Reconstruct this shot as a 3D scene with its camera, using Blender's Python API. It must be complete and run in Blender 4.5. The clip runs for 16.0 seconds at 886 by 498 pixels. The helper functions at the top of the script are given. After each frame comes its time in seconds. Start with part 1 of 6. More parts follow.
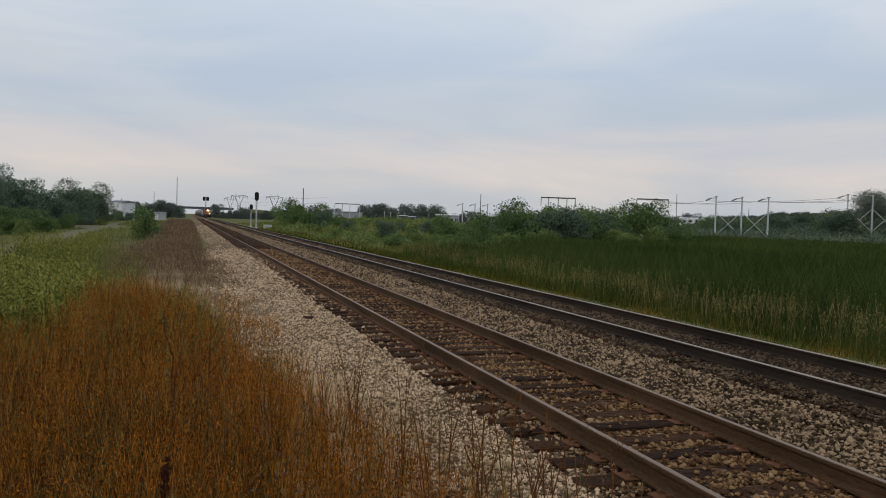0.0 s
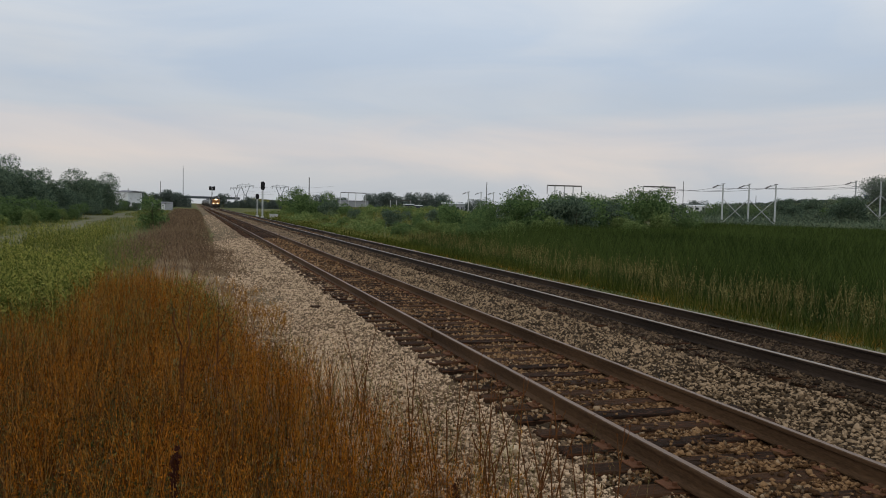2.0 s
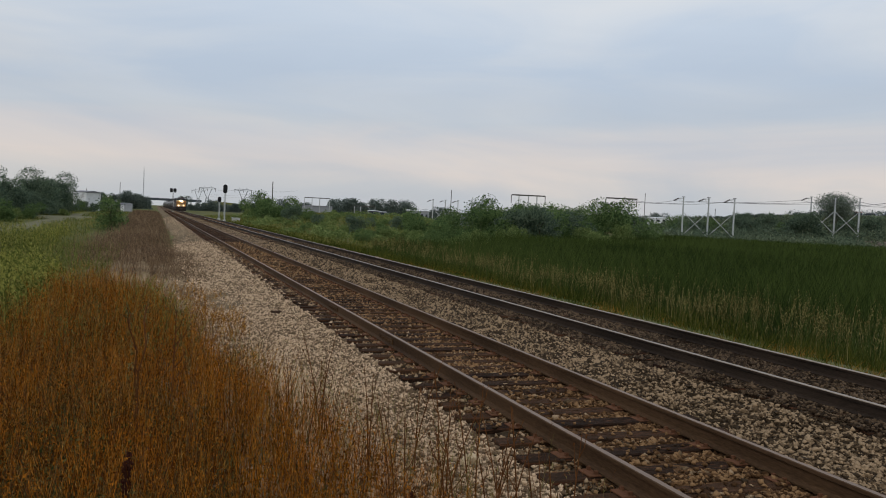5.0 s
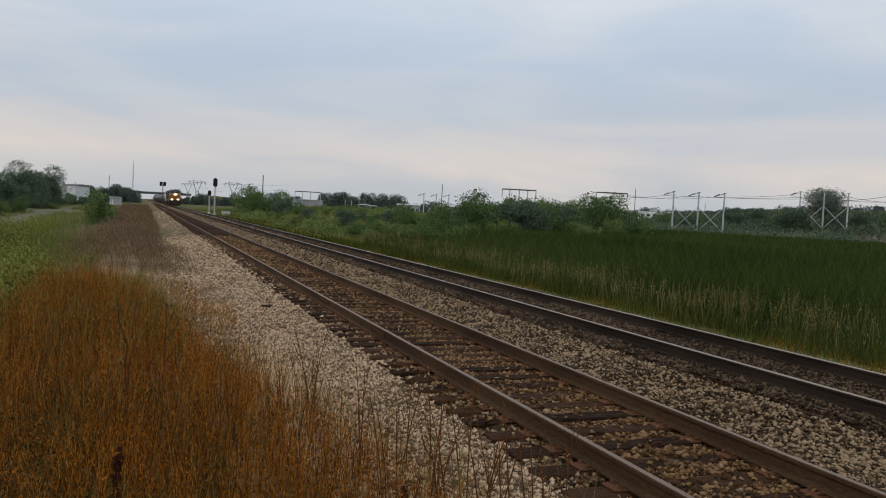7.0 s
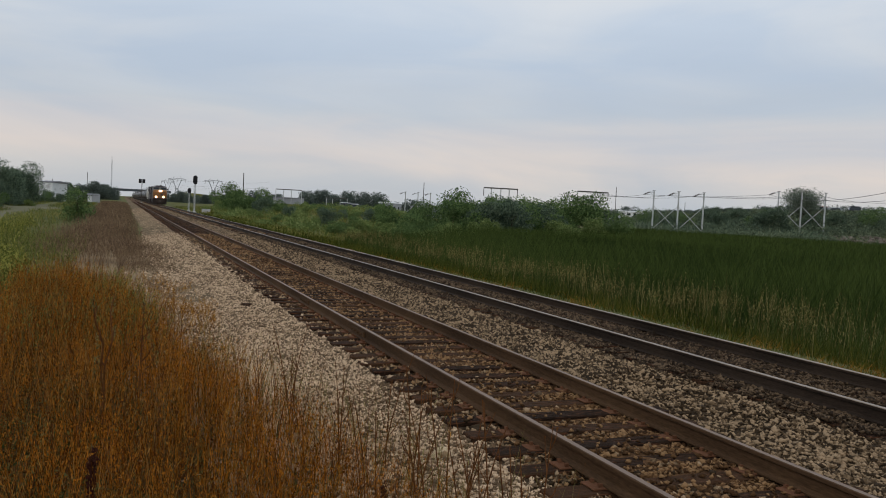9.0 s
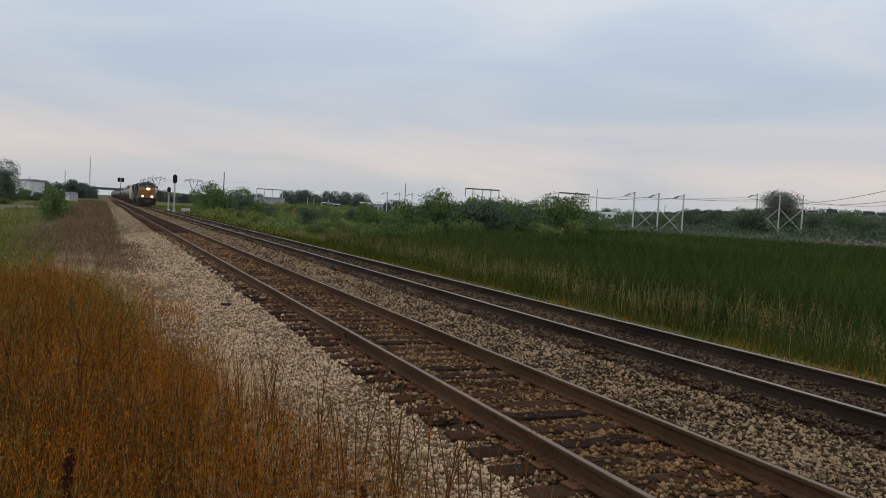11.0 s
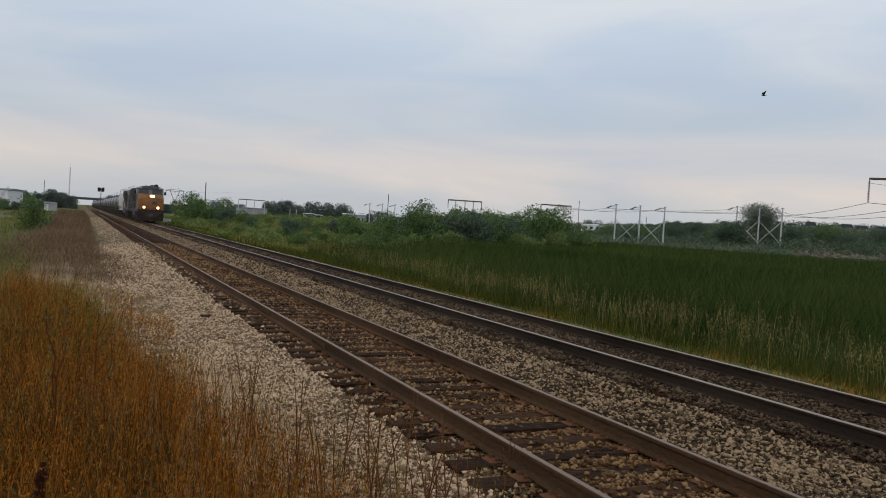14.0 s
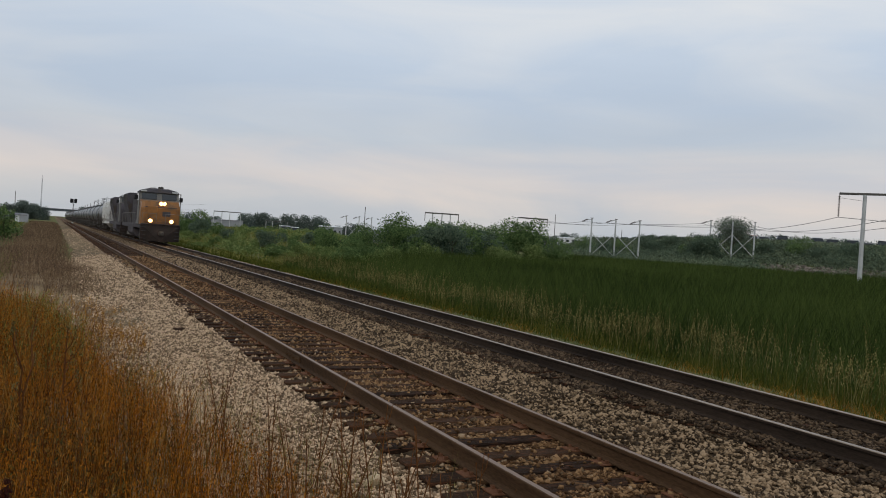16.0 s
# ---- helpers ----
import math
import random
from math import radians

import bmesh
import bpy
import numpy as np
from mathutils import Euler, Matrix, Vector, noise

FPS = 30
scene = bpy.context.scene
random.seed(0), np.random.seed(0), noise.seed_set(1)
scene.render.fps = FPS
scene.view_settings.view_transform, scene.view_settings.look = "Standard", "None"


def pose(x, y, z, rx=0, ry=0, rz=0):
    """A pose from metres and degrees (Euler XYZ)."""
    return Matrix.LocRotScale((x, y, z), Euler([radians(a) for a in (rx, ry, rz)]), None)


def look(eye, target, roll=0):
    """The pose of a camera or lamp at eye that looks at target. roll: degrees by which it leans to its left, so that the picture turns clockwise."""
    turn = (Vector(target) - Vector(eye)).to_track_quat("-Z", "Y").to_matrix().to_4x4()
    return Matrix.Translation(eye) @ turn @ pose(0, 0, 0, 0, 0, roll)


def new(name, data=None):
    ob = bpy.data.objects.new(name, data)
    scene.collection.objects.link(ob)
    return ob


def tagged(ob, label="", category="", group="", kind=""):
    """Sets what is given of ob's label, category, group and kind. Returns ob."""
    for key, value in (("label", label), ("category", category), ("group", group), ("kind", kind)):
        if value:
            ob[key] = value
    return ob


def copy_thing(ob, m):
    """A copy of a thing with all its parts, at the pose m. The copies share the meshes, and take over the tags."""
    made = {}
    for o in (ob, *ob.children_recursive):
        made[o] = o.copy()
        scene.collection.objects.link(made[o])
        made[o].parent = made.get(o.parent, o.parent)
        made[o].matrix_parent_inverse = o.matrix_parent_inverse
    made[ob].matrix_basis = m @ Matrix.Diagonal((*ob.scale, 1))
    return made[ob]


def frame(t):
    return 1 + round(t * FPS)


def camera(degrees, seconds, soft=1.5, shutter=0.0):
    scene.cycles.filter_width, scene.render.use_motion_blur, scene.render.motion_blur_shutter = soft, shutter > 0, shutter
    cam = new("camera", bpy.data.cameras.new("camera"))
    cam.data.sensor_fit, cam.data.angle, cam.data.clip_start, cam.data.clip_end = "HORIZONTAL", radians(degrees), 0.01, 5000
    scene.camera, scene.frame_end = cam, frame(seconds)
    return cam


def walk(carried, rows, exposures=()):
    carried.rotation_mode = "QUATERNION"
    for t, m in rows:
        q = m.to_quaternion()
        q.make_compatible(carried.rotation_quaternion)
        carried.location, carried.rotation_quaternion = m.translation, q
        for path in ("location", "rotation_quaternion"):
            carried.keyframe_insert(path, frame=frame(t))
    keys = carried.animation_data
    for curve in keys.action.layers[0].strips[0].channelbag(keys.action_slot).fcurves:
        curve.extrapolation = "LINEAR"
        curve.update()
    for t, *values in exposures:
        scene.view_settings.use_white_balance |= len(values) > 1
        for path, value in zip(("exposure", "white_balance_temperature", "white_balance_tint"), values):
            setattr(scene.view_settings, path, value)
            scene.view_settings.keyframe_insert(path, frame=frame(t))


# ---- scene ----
# Rail head of the near track is z = 0; the tracks run along +y.
EYE_Z = 1.889
NEAR_X, FAR_X, FAR_Z = 4.368, 8.278, 0.078   # track centres, height of the far rails
HALF = 0.7525                                # half the distance between rail heads
cam = camera(58.5, 16.0, soft=1.0)
PATH = [  # seconds, sway x y z, yaw, pitch, roll
    (0.0, -0.000, 0.000, -0.000, -17.811, -2.017, -1.759),
    (0.5, -0.010, -0.005, -0.002, -17.511, -2.296, -1.845),
    (1.0, -0.015, -0.006, 0.003, -17.094, -2.292, -1.872),
    (1.5, -0.010, -0.004, 0.006, -17.204, -3.014, -1.435),
    (2.0, -0.006, -0.007, 0.005, -17.377, -2.860, -1.497),
    (2.5, 0.007, -0.008, 0.021, -18.870, -2.495, -1.911),
    (3.0, -0.003, -0.009, 0.006, -18.744, -2.300, -1.991),
    (3.5, 0.004, -0.013, 0.006, -19.381, -1.908, -2.161),
    (6.0, 0.008, -0.009, 0.009, -20.182, -2.466, -2.747),
    (6.5, 0.006, -0.005, 0.008, -20.465, -2.453, -2.740),
    (7.0, 0.002, -0.000, 0.006, -20.629, -2.625, -2.751),
    (7.5, 0.009, 0.005, 0.004, -21.035, -2.548, -2.736),
    (8.0, 0.011, 0.010, 0.000, -21.425, -2.619, -3.088),
    (8.5, 0.006, 0.012, 0.006, -21.550, -2.540, -3.045),
    (9.0, 0.020, 0.011, 0.010, -21.957, -2.673, -2.945),
    (9.5, 0.024, 0.004, 0.003, -22.688, -2.790, -2.955),
    (12.0, 0.012, -0.001, 0.009, -23.438, -2.253, -3.295),
    (12.5, 0.008, -0.006, 0.005, -23.473, -2.080, -3.407),
    (13.0, 0.011, -0.003, 0.005, -23.302, -2.095, -3.373),
    (13.5, 0.030, -0.003, 0.004, -23.120, -2.230, -3.267),
    (14.0, 0.045, -0.002, 0.013, -24.538, -1.667, -3.445),
    (14.5, 0.045, -0.000, 0.005, -25.083, -1.036, -3.509),
    (15.0, 0.044, -0.003, 0.007, -25.563, -0.783, -3.690),
    (15.5, 0.055, -0.002, 0.009, -25.986, -0.801, -3.725),
    (16.0, 0.065, -0.004, 0.017, -26.215, -0.641, -3.612),
]
walk(cam, [(t, pose(x, y, EYE_Z + z, 90 + pitch, roll, yaw)) for t, x, y, z, yaw, pitch, roll in PATH])

# ---- light ----
world = bpy.data.worlds.new("overcast_sky")
scene.world = world
world.use_nodes = True
wn, wl = world.node_tree.nodes, world.node_tree.links
wn.clear()


def wnode(kind, **props):
    n = wn.new(kind)
    for key, value in props.items():
        n.inputs[key].default_value = value
    return n


SUN_EL, SUN_AZ = 28.0, 215.0
sky = wn.new("ShaderNodeTexSky")
sky.sky_type, sky.sun_disc = "NISHITA", False
sky.sun_elevation, sky.sun_rotation = radians(SUN_EL), radians(SUN_AZ)
wcoord = wn.new("ShaderNodeTexCoord")
wsep = wn.new("ShaderNodeSeparateXYZ")
wl.new(wcoord.outputs["Generated"], wsep.inputs[0])
wramp = wn.new("ShaderNodeValToRGB")       # cloud deck colour by height above the horizon
cr = wramp.color_ramp
cr.elements[0].position, cr.elements[0].color = 0.0, (0.50, 0.515, 0.54, 1)
cr.elements[1].position, cr.elements[1].color = 1.0, (0.70, 0.745, 0.80, 1)
for at, col in ((0.030, (0.545, 0.545, 0.56)), (0.058, (0.66, 0.60, 0.575)), (0.085, (0.63, 0.595, 0.592)), (0.12, (0.535, 0.565, 0.61)), (0.17, (0.545, 0.59, 0.655)),
                (0.25, (0.64, 0.68, 0.735)), (0.40, (0.71, 0.745, 0.79))):
    e = cr.elements.new(at)
    e.color = (*col, 1)
wmap = wnode("ShaderNodeMapping", Scale=(1.6, 1.6, 9.0))
wl.new(wcoord.outputs["Generated"], wmap.inputs[0])
wnoise = wnode("ShaderNodeTexNoise", Scale=1.5, Detail=5.0, Roughness=0.55, Distortion=0.6)
wl.new(wmap.outputs[0], wnoise.inputs["Vector"])
wshift = wn.new("ShaderNodeMath")
wshift.operation = "MULTIPLY_ADD"
wshift.inputs[1].default_value = 0.10
wl.new(wnoise.outputs["Fac"], wshift.inputs[0])
wsub = wn.new("ShaderNodeMath")
wsub.operation = "SUBTRACT"
wsub.inputs[1].default_value = 0.05
wl.new(wsep.outputs["Z"], wsub.inputs[0])
wl.new(wsub.outputs[0], wshift.inputs[2])
wl.new(wshift.outputs[0], wramp.inputs[0])
# streaks of thinner, bluer and thicker, paler cloud
wmap2 = wnode("ShaderNodeMapping", Scale=(1.0, 1.0, 5.0), Location=(3.1, 0.4, 0.2))
wl.new(wcoord.outputs["Generated"], wmap2.inputs[0])
wnoise2 = wnode("ShaderNodeTexNoise", Scale=2.1, Detail=6.0, Roughness=0.5, Distortion=0.9)
wl.new(wmap2.outputs[0], wnoise2.inputs["Vector"])
wstreak = wn.new("ShaderNodeValToRGB")
wstreak.color_ramp.elements[0].position, wstreak.color_ramp.elements[0].color = 0.36, (0.86, 0.925, 1.0, 1)
wstreak.color_ramp.elements[1].position, wstreak.color_ramp.elements[1].color = 0.66, (1.07, 1.05, 1.02, 1)
wl.new(wnoise2.outputs["Fac"], wstreak.inputs[0])
wmul = wn.new("ShaderNodeMix")
wmul.data_type, wmul.blend_type = "RGBA", "MULTIPLY"
wmul.inputs["Factor"].default_value = 1.0
wl.new(wramp.outputs[0], wmul.inputs["A"])
wl.new(wstreak.outputs[0], wmul.inputs["B"])
wbg_cloud = wnode("ShaderNodeBackground", Strength=1.07)
wl.new(wmul.outputs["Result"], wbg_cloud.inputs[0])
wbg_sky = wnode("ShaderNodeBackground", Strength=0.06)
wl.new(sky.outputs[0], wbg_sky.inputs[0])
wmix = wn.new("ShaderNodeMixShader")
wmix.inputs[0].default_value = 0.92
wl.new(wbg_sky.outputs[0], wmix.inputs[1])
wl.new(wbg_cloud.outputs[0], wmix.inputs[2])
wout = wn.new("ShaderNodeOutputWorld")
wl.new(wmix.outputs[0], wout.inputs[0])

sun_data = bpy.data.lights.new("sun", "SUN")
sun_data.energy, sun_data.angle, sun_data.color = 0.5, radians(20), (1.0, 0.95, 0.88)
sun = new("sun", sun_data)
sun.matrix_basis = look((0, 0, 50), (-50 * math.sin(radians(SUN_AZ)), -50 * math.cos(radians(SUN_AZ)), 50 - 50 * math.tan(radians(SUN_EL))))
scene.view_settings.exposure = 0.0


# ---- materials ----
def material(name, colours, rough=0.8, scale=4.0, fine=40.0, metal=0.0, bump=0.3, bump_size=0.02, island=0.0, per_object=0.0,
             translucent=0.0, stretch=(1, 1, 1), wear=None, spec=0.1):
    """Two to four colours mixed by a large and a fine noise, in metres; island, per_object: spread of brightness piece by piece."""
    m = bpy.data.materials.new(name)
    m.use_nodes = True
    n, l = m.node_tree.nodes, m.node_tree.links
    n.clear()
    out, bsdf = n.new("ShaderNodeOutputMaterial"), n.new("ShaderNodeBsdfPrincipled")
    geo, coord, mapping = n.new("ShaderNodeNewGeometry"), n.new("ShaderNodeTexCoord"), n.new("ShaderNodeMapping")
    mapping.inputs["Scale"].default_value = stretch
    l.new(coord.outputs["Object"], mapping.inputs[0])
    big, small = n.new("ShaderNodeTexNoise"), n.new("ShaderNodeTexNoise")
    big.inputs["Scale"].default_value, big.inputs["Detail"].default_value = scale, 4
    small.inputs["Scale"].default_value, small.inputs["Detail"].default_value = fine, 3
    l.new(mapping.outputs[0], big.inputs["Vector"])
    l.new(mapping.outputs[0], small.inputs["Vector"])
    mix = n.new("ShaderNodeMath")
    mix.operation = "MULTIPLY_ADD"
    mix.inputs[1].default_value = 0.45
    l.new(small.outputs["Fac"], mix.inputs[0])
    part_big = n.new("ShaderNodeMath")
    part_big.operation = "MULTIPLY"
    part_big.inputs[1].default_value = 0.55
    l.new(big.outputs["Fac"], part_big.inputs[0])
    l.new(part_big.outputs[0], mix.inputs[2])
    ramp = n.new("ShaderNodeValToRGB")
    els = ramp.color_ramp.elements
    els[0].position, els[0].color = 0.34, (*colours[0], 1)
    els[1].position, els[1].color = 0.66, (*colours[-1], 1)
    for i, c in enumerate(colours[1:-1]):
        e = els.new(0.34 + 0.32 * (i + 1) / (len(colours) - 1))
        e.color = (*c, 1)
    fac = mix.outputs[0]
    if island or per_object:
        add = n.new("ShaderNodeMath")
        add.operation = "MULTIPLY_ADD"
        add.inputs[1].default_value = island or per_object
        if island:
            l.new(geo.outputs["Random Per Island"], add.inputs[0])
        else:
            info = n.new("ShaderNodeObjectInfo")
            l.new(info.outputs["Random"], add.inputs[0])
        off = n.new("ShaderNodeMath")
        off.operation = "SUBTRACT"
        off.inputs[1].default_value = (island or per_object) / 2
        l.new(fac, off.inputs[0])
        l.new(off.outputs[0], add.inputs[2])
        fac = add.outputs[0]
    l.new(fac, ramp.inputs[0])
    colour = ramp.outputs[0]
    if wear:                                  # (colour, amount): blotches of dirt or rust
        spots, wr, wm = n.new("ShaderNodeTexNoise"), n.new("ShaderNodeValToRGB"), n.new("ShaderNodeMix")
        spots.inputs["Scale"].default_value, spots.inputs["Detail"].default_value = scale * 2.3, 6
        l.new(mapping.outputs[0], spots.inputs["Vector"])
        wr.color_ramp.elements[0].position = 0.62 - 0.3 * wear[1]
        wr.color_ramp.elements[1].position = 0.72 - 0.1 * wear[1]
        wm.data_type = "RGBA"
        l.new(spots.outputs["Fac"], wr.inputs[0])
        l.new(wr.outputs[0], wm.inputs["Factor"])
        l.new(colour, wm.inputs["A"])
        wm.inputs["B"].default_value = (*wear[0], 1)
        colour = wm.outputs["Result"]
    l.new(colour, bsdf.inputs["Base Color"])
    bsdf.inputs["Roughness"].default_value, bsdf.inputs["Metallic"].default_value = rough, metal
    bsdf.inputs["Specular IOR Level"].default_value = spec
    if bump:
        b = n.new("ShaderNodeBump")
        b.inputs["Strength"].default_value, b.inputs["Distance"].default_value = bump, bump_size
        l.new(small.outputs["Fac"], b.inputs["Height"])
        l.new(b.outputs[0], bsdf.inputs["Normal"])
    shader = bsdf.outputs[0]
    if translucent:
        tr, mx = n.new("ShaderNodeBsdfTranslucent"), n.new("ShaderNodeMixShader")
        l.new(colour, tr.inputs[0])
        mx.inputs[0].default_value = translucent
        l.new(shader, mx.inputs[1])
        l.new(tr.outputs[0], mx.inputs[2])
        shader = mx.outputs[0]
    l.new(shader, out.inputs[0])
    return m


def glowing(name, colour, strength, base=0.8):
    m = bpy.data.materials.new(name)
    m.use_nodes = True
    b = m.node_tree.nodes["Principled BSDF"]
    b.inputs["Base Color"].default_value = (base, base, base, 1)
    b.inputs["Emission Color"].default_value = (*colour, 1)
    b.inputs["Emission Strength"].default_value = strength
    return m


def glass_like(name, colour, rough=0.08):
    m = bpy.data.materials.new(name)
    m.use_nodes = True
    b = m.node_tree.nodes["Principled BSDF"]
    b.inputs["Base Color"].default_value = (*colour, 1)
    b.inputs["Roughness"].default_value = rough
    return m


M_GROUND = material("field_soil_and_turf", [(0.0448, 0.0554, 0.0157), (0.084, 0.0958, 0.0269), (0.1344, 0.121, 0.0448), (0.0896, 0.1008, 0.0314)], 0.95, 0.15, 3.0, bump=0.8, bump_size=0.1)
M_DIRT = material("dry_sandy_dirt", [(0.12, 0.08, 0.043), (0.22, 0.152, 0.084), (0.34, 0.245, 0.145)], 0.95, 0.8, 14.0, bump=0.6, bump_size=0.04)
M_LANE = material("gravel_lane", [(0.1105, 0.1066, 0.0585), (0.195, 0.182, 0.1105)], 0.95, 0.5, 10.0, bump=0.5)
M_BALLAST = material("crushed_stone_bed", [(0.0443, 0.0299, 0.016), (0.1548, 0.11, 0.0628), (0.3315, 0.2471, 0.1498)], 0.95, 1.3, 18.0, bump=1.0, bump_size=0.05)
M_STONE = material("crushed_limestone", [(0.1253, 0.0819, 0.0475), (0.3308, 0.2249, 0.1376), (0.5614, 0.4002, 0.2582)], 0.9, 1.2, 30.0, bump=0.4, island=0.75)
M_STONE_MID = material("dusty_tan_stone", [(0.0392, 0.0248, 0.0134), (0.1399, 0.0918, 0.0514), (0.3264, 0.225, 0.1341)], 0.9, 1.2, 30.0, bump=0.4, island=0.65)
# bed colour lowered to paint the shade in the gaps between stones
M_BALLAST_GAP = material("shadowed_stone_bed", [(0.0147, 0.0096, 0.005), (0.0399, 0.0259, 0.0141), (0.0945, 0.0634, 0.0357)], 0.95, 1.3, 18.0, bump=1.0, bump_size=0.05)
M_BALLAST_MID = material("dusty_stone_bed", [(0.0435, 0.0282, 0.0158), (0.1328, 0.0867, 0.0489), (0.314, 0.2117, 0.123)], 0.95, 1.3, 18.0, bump=1.0, bump_size=0.05)
M_BALLAST_DARK = material("rust_dusted_bed", [(0.0441, 0.0219, 0.01), (0.1103, 0.0565, 0.0252), (0.2426, 0.1277, 0.0564)], 0.95, 1.3, 18.0, bump=1.0, bump_size=0.05)
M_STONE_PART = material("crushed_limestone_piece", [(0.1059, 0.0668, 0.038), (0.2862, 0.188, 0.1118), (0.4981, 0.3431, 0.2159)], 0.9, 5.0, 40.0, bump=0.4, per_object=0.7)
M_STONE_DARK = material("rust_dusted_stone", [(0.0477, 0.0234, 0.0095), (0.1246, 0.065, 0.0286), (0.2596, 0.1493, 0.0706)], 0.92, 1.2, 30.0, bump=0.4, island=0.5)
M_STONE_DARK_PART = material("rust_dusted_stone_piece", [(0.0477, 0.0234, 0.0095), (0.1246, 0.065, 0.0286), (0.2596, 0.1493, 0.0706)], 0.92, 5.0, 40.0, bump=0.4, per_object=0.5)
M_STONE_GRIMY = material("oily_grey_stone", [(0.0219, 0.0137, 0.0079), (0.0579, 0.0365, 0.0213), (0.1347, 0.0894, 0.0536)], 0.9, 1.2, 30.0, bump=0.4, island=0.5)
M_RUBBLE = material("grey_rubble", [(0.0992, 0.0806, 0.0651), (0.155, 0.1271, 0.1054), (0.2232, 0.186, 0.155)], 0.95, 0.5, 5.0, bump=0.3, island=0.5)
M_ROCK = material("pale_rock", [(0.4136, 0.3128, 0.1952), (0.5987, 0.4647, 0.2994)], 0.9, 6.0, 40.0, bump=0.5)
M_TIE = material("creosoted_timber", [(0.0168, 0.0091, 0.0052), (0.0319, 0.0169, 0.0092), (0.063, 0.0319, 0.0161)], 0.9, 2.5, 30.0, bump=0.6, per_object=0.35, stretch=(1, 9, 9), wear=((0.12, 0.048, 0.023), 0.3))
M_RAIL = material("rusty_rail_steel", [(0.0378, 0.0202, 0.01), (0.0735, 0.0403, 0.0199), (0.1092, 0.0595, 0.0291)], 0.75, 0.8, 25.0, metal=0.0, bump=0.25, bump_size=0.004, stretch=(3, 0.6, 3))
M_RAIL_DARK = material("dark_oily_rail_steel", [(0.016, 0.011, 0.008), (0.034, 0.023, 0.016), (0.056, 0.037, 0.025)], 0.75, 0.8, 25.0, metal=0.0, bump=0.25, bump_size=0.004, stretch=(3, 0.6, 3))
M_RAILTOP = material("worn_rail_head", [(0.17, 0.1228, 0.085), (0.272, 0.2046, 0.1478)], 0.36, 0.8, 30.0, metal=0.6, bump=0.05, bump_size=0.002, stretch=(6, 0.3, 6), spec=0.45)
M_PLATE = material("rusted_tie_plate", [(0.09, 0.04, 0.02), (0.17, 0.075, 0.04)], 0.85, 6.0, 40.0, bump=0.3)
M_DRYGRASS = material("dry_rust_brown_grass", [(0.0638, 0.0167, 0.0015), (0.2035, 0.0616, 0.0052), (0.462, 0.1703, 0.0177)], 0.9, 0.7, 5.0, bump=0, island=0.6, translucent=0.2, spec=0.04)
M_DULLGRASS = material("dull_brown_grass", [(0.05, 0.0263, 0.0063), (0.1438, 0.0775, 0.0187), (0.325, 0.1875, 0.0562)], 0.9, 0.7, 5.0, bump=0, island=0.6, translucent=0.2, spec=0.04)
M_STRAW = material("golden_dry_stems", [(0.15, 0.056, 0.006), (0.29, 0.125, 0.017), (0.43, 0.215, 0.043)], 0.9, 0.7, 5.0, bump=0, island=0.5, translucent=0.2, spec=0.04)
# brown thatch, its dark tones painting the shade between the stems
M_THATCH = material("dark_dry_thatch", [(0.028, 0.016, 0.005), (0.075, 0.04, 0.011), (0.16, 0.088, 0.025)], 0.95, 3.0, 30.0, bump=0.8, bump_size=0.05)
M_RAILDULL = material("dull_rail_head", [(0.1164, 0.0689, 0.0397), (0.1978, 0.1194, 0.072)], 0.5, 0.8, 30.0, metal=0.05, bump=0.05, bump_size=0.002, stretch=(6, 0.3, 6), spec=0.45)
M_DOCK = material("dark_red_seed_spikes", [(0.022, 0.007, 0.004), (0.060, 0.018, 0.009)], 0.9, 8.0, 50.0, bump=0.2, spec=0.1)
M_STALK = material("dead_weed_stalk", [(0.0656, 0.0236, 0.0055), (0.1487, 0.0557, 0.0139)], 0.9, 8.0, 50.0, bump=0.2, spec=0.2)
M_FINES = material("pale_stone_fines", [(0.2383, 0.1553, 0.0873), (0.4205, 0.2859, 0.168), (0.6167, 0.4351, 0.2687)], 0.95, 2.2, 26.0, bump=0.8, bump_size=0.02)
M_FARWEED = material("greyed_brown_weeds", [(0.085, 0.055, 0.036), (0.175, 0.116, 0.072), (0.29, 0.2, 0.118)], 0.95, 0.12, 1.5, bump=0, island=0.3, translucent=0.2, spec=0.04)
M_GOLDENROD = material("fresh_green_weeds", [(0.0853, 0.1044, 0.0218), (0.1827, 0.1984, 0.0413), (0.3167, 0.3028, 0.0761)], 0.8, 1.0, 8.0, bump=0, island=0.7, translucent=0.35, spec=0.04)
M_UNDER_GREEN = material("dull_green_undergrowth", [(0.030, 0.036, 0.010), (0.072, 0.076, 0.022), (0.15, 0.135, 0.045)], 0.9, 0.8, 6.0, bump=0, island=0.6, translucent=0.25, spec=0.04)
M_FIELD = material("meadow_grass", [(0.0739, 0.0952, 0.0214), (0.154, 0.168, 0.0405), (0.2587, 0.2296, 0.0738)], 0.9, 0.08, 2.0, bump=0, island=0.35, translucent=0.3, spec=0.04)
M_VERGE = material("verge_grass", [(0.0224, 0.0336, 0.0056), (0.0528, 0.0664, 0.0112), (0.132, 0.1216, 0.0232)], 0.9, 0.45, 3.0, bump=0, island=0.35, translucent=0.3, spec=0.04)
M_REED = material("dark_green_reeds", [(0.0196, 0.0326, 0.0081), (0.0422, 0.0643, 0.0152), (0.0834, 0.1103, 0.0277)], 0.9, 0.07, 1.5, bump=0, island=0.35, translucent=0.25, spec=0.04)
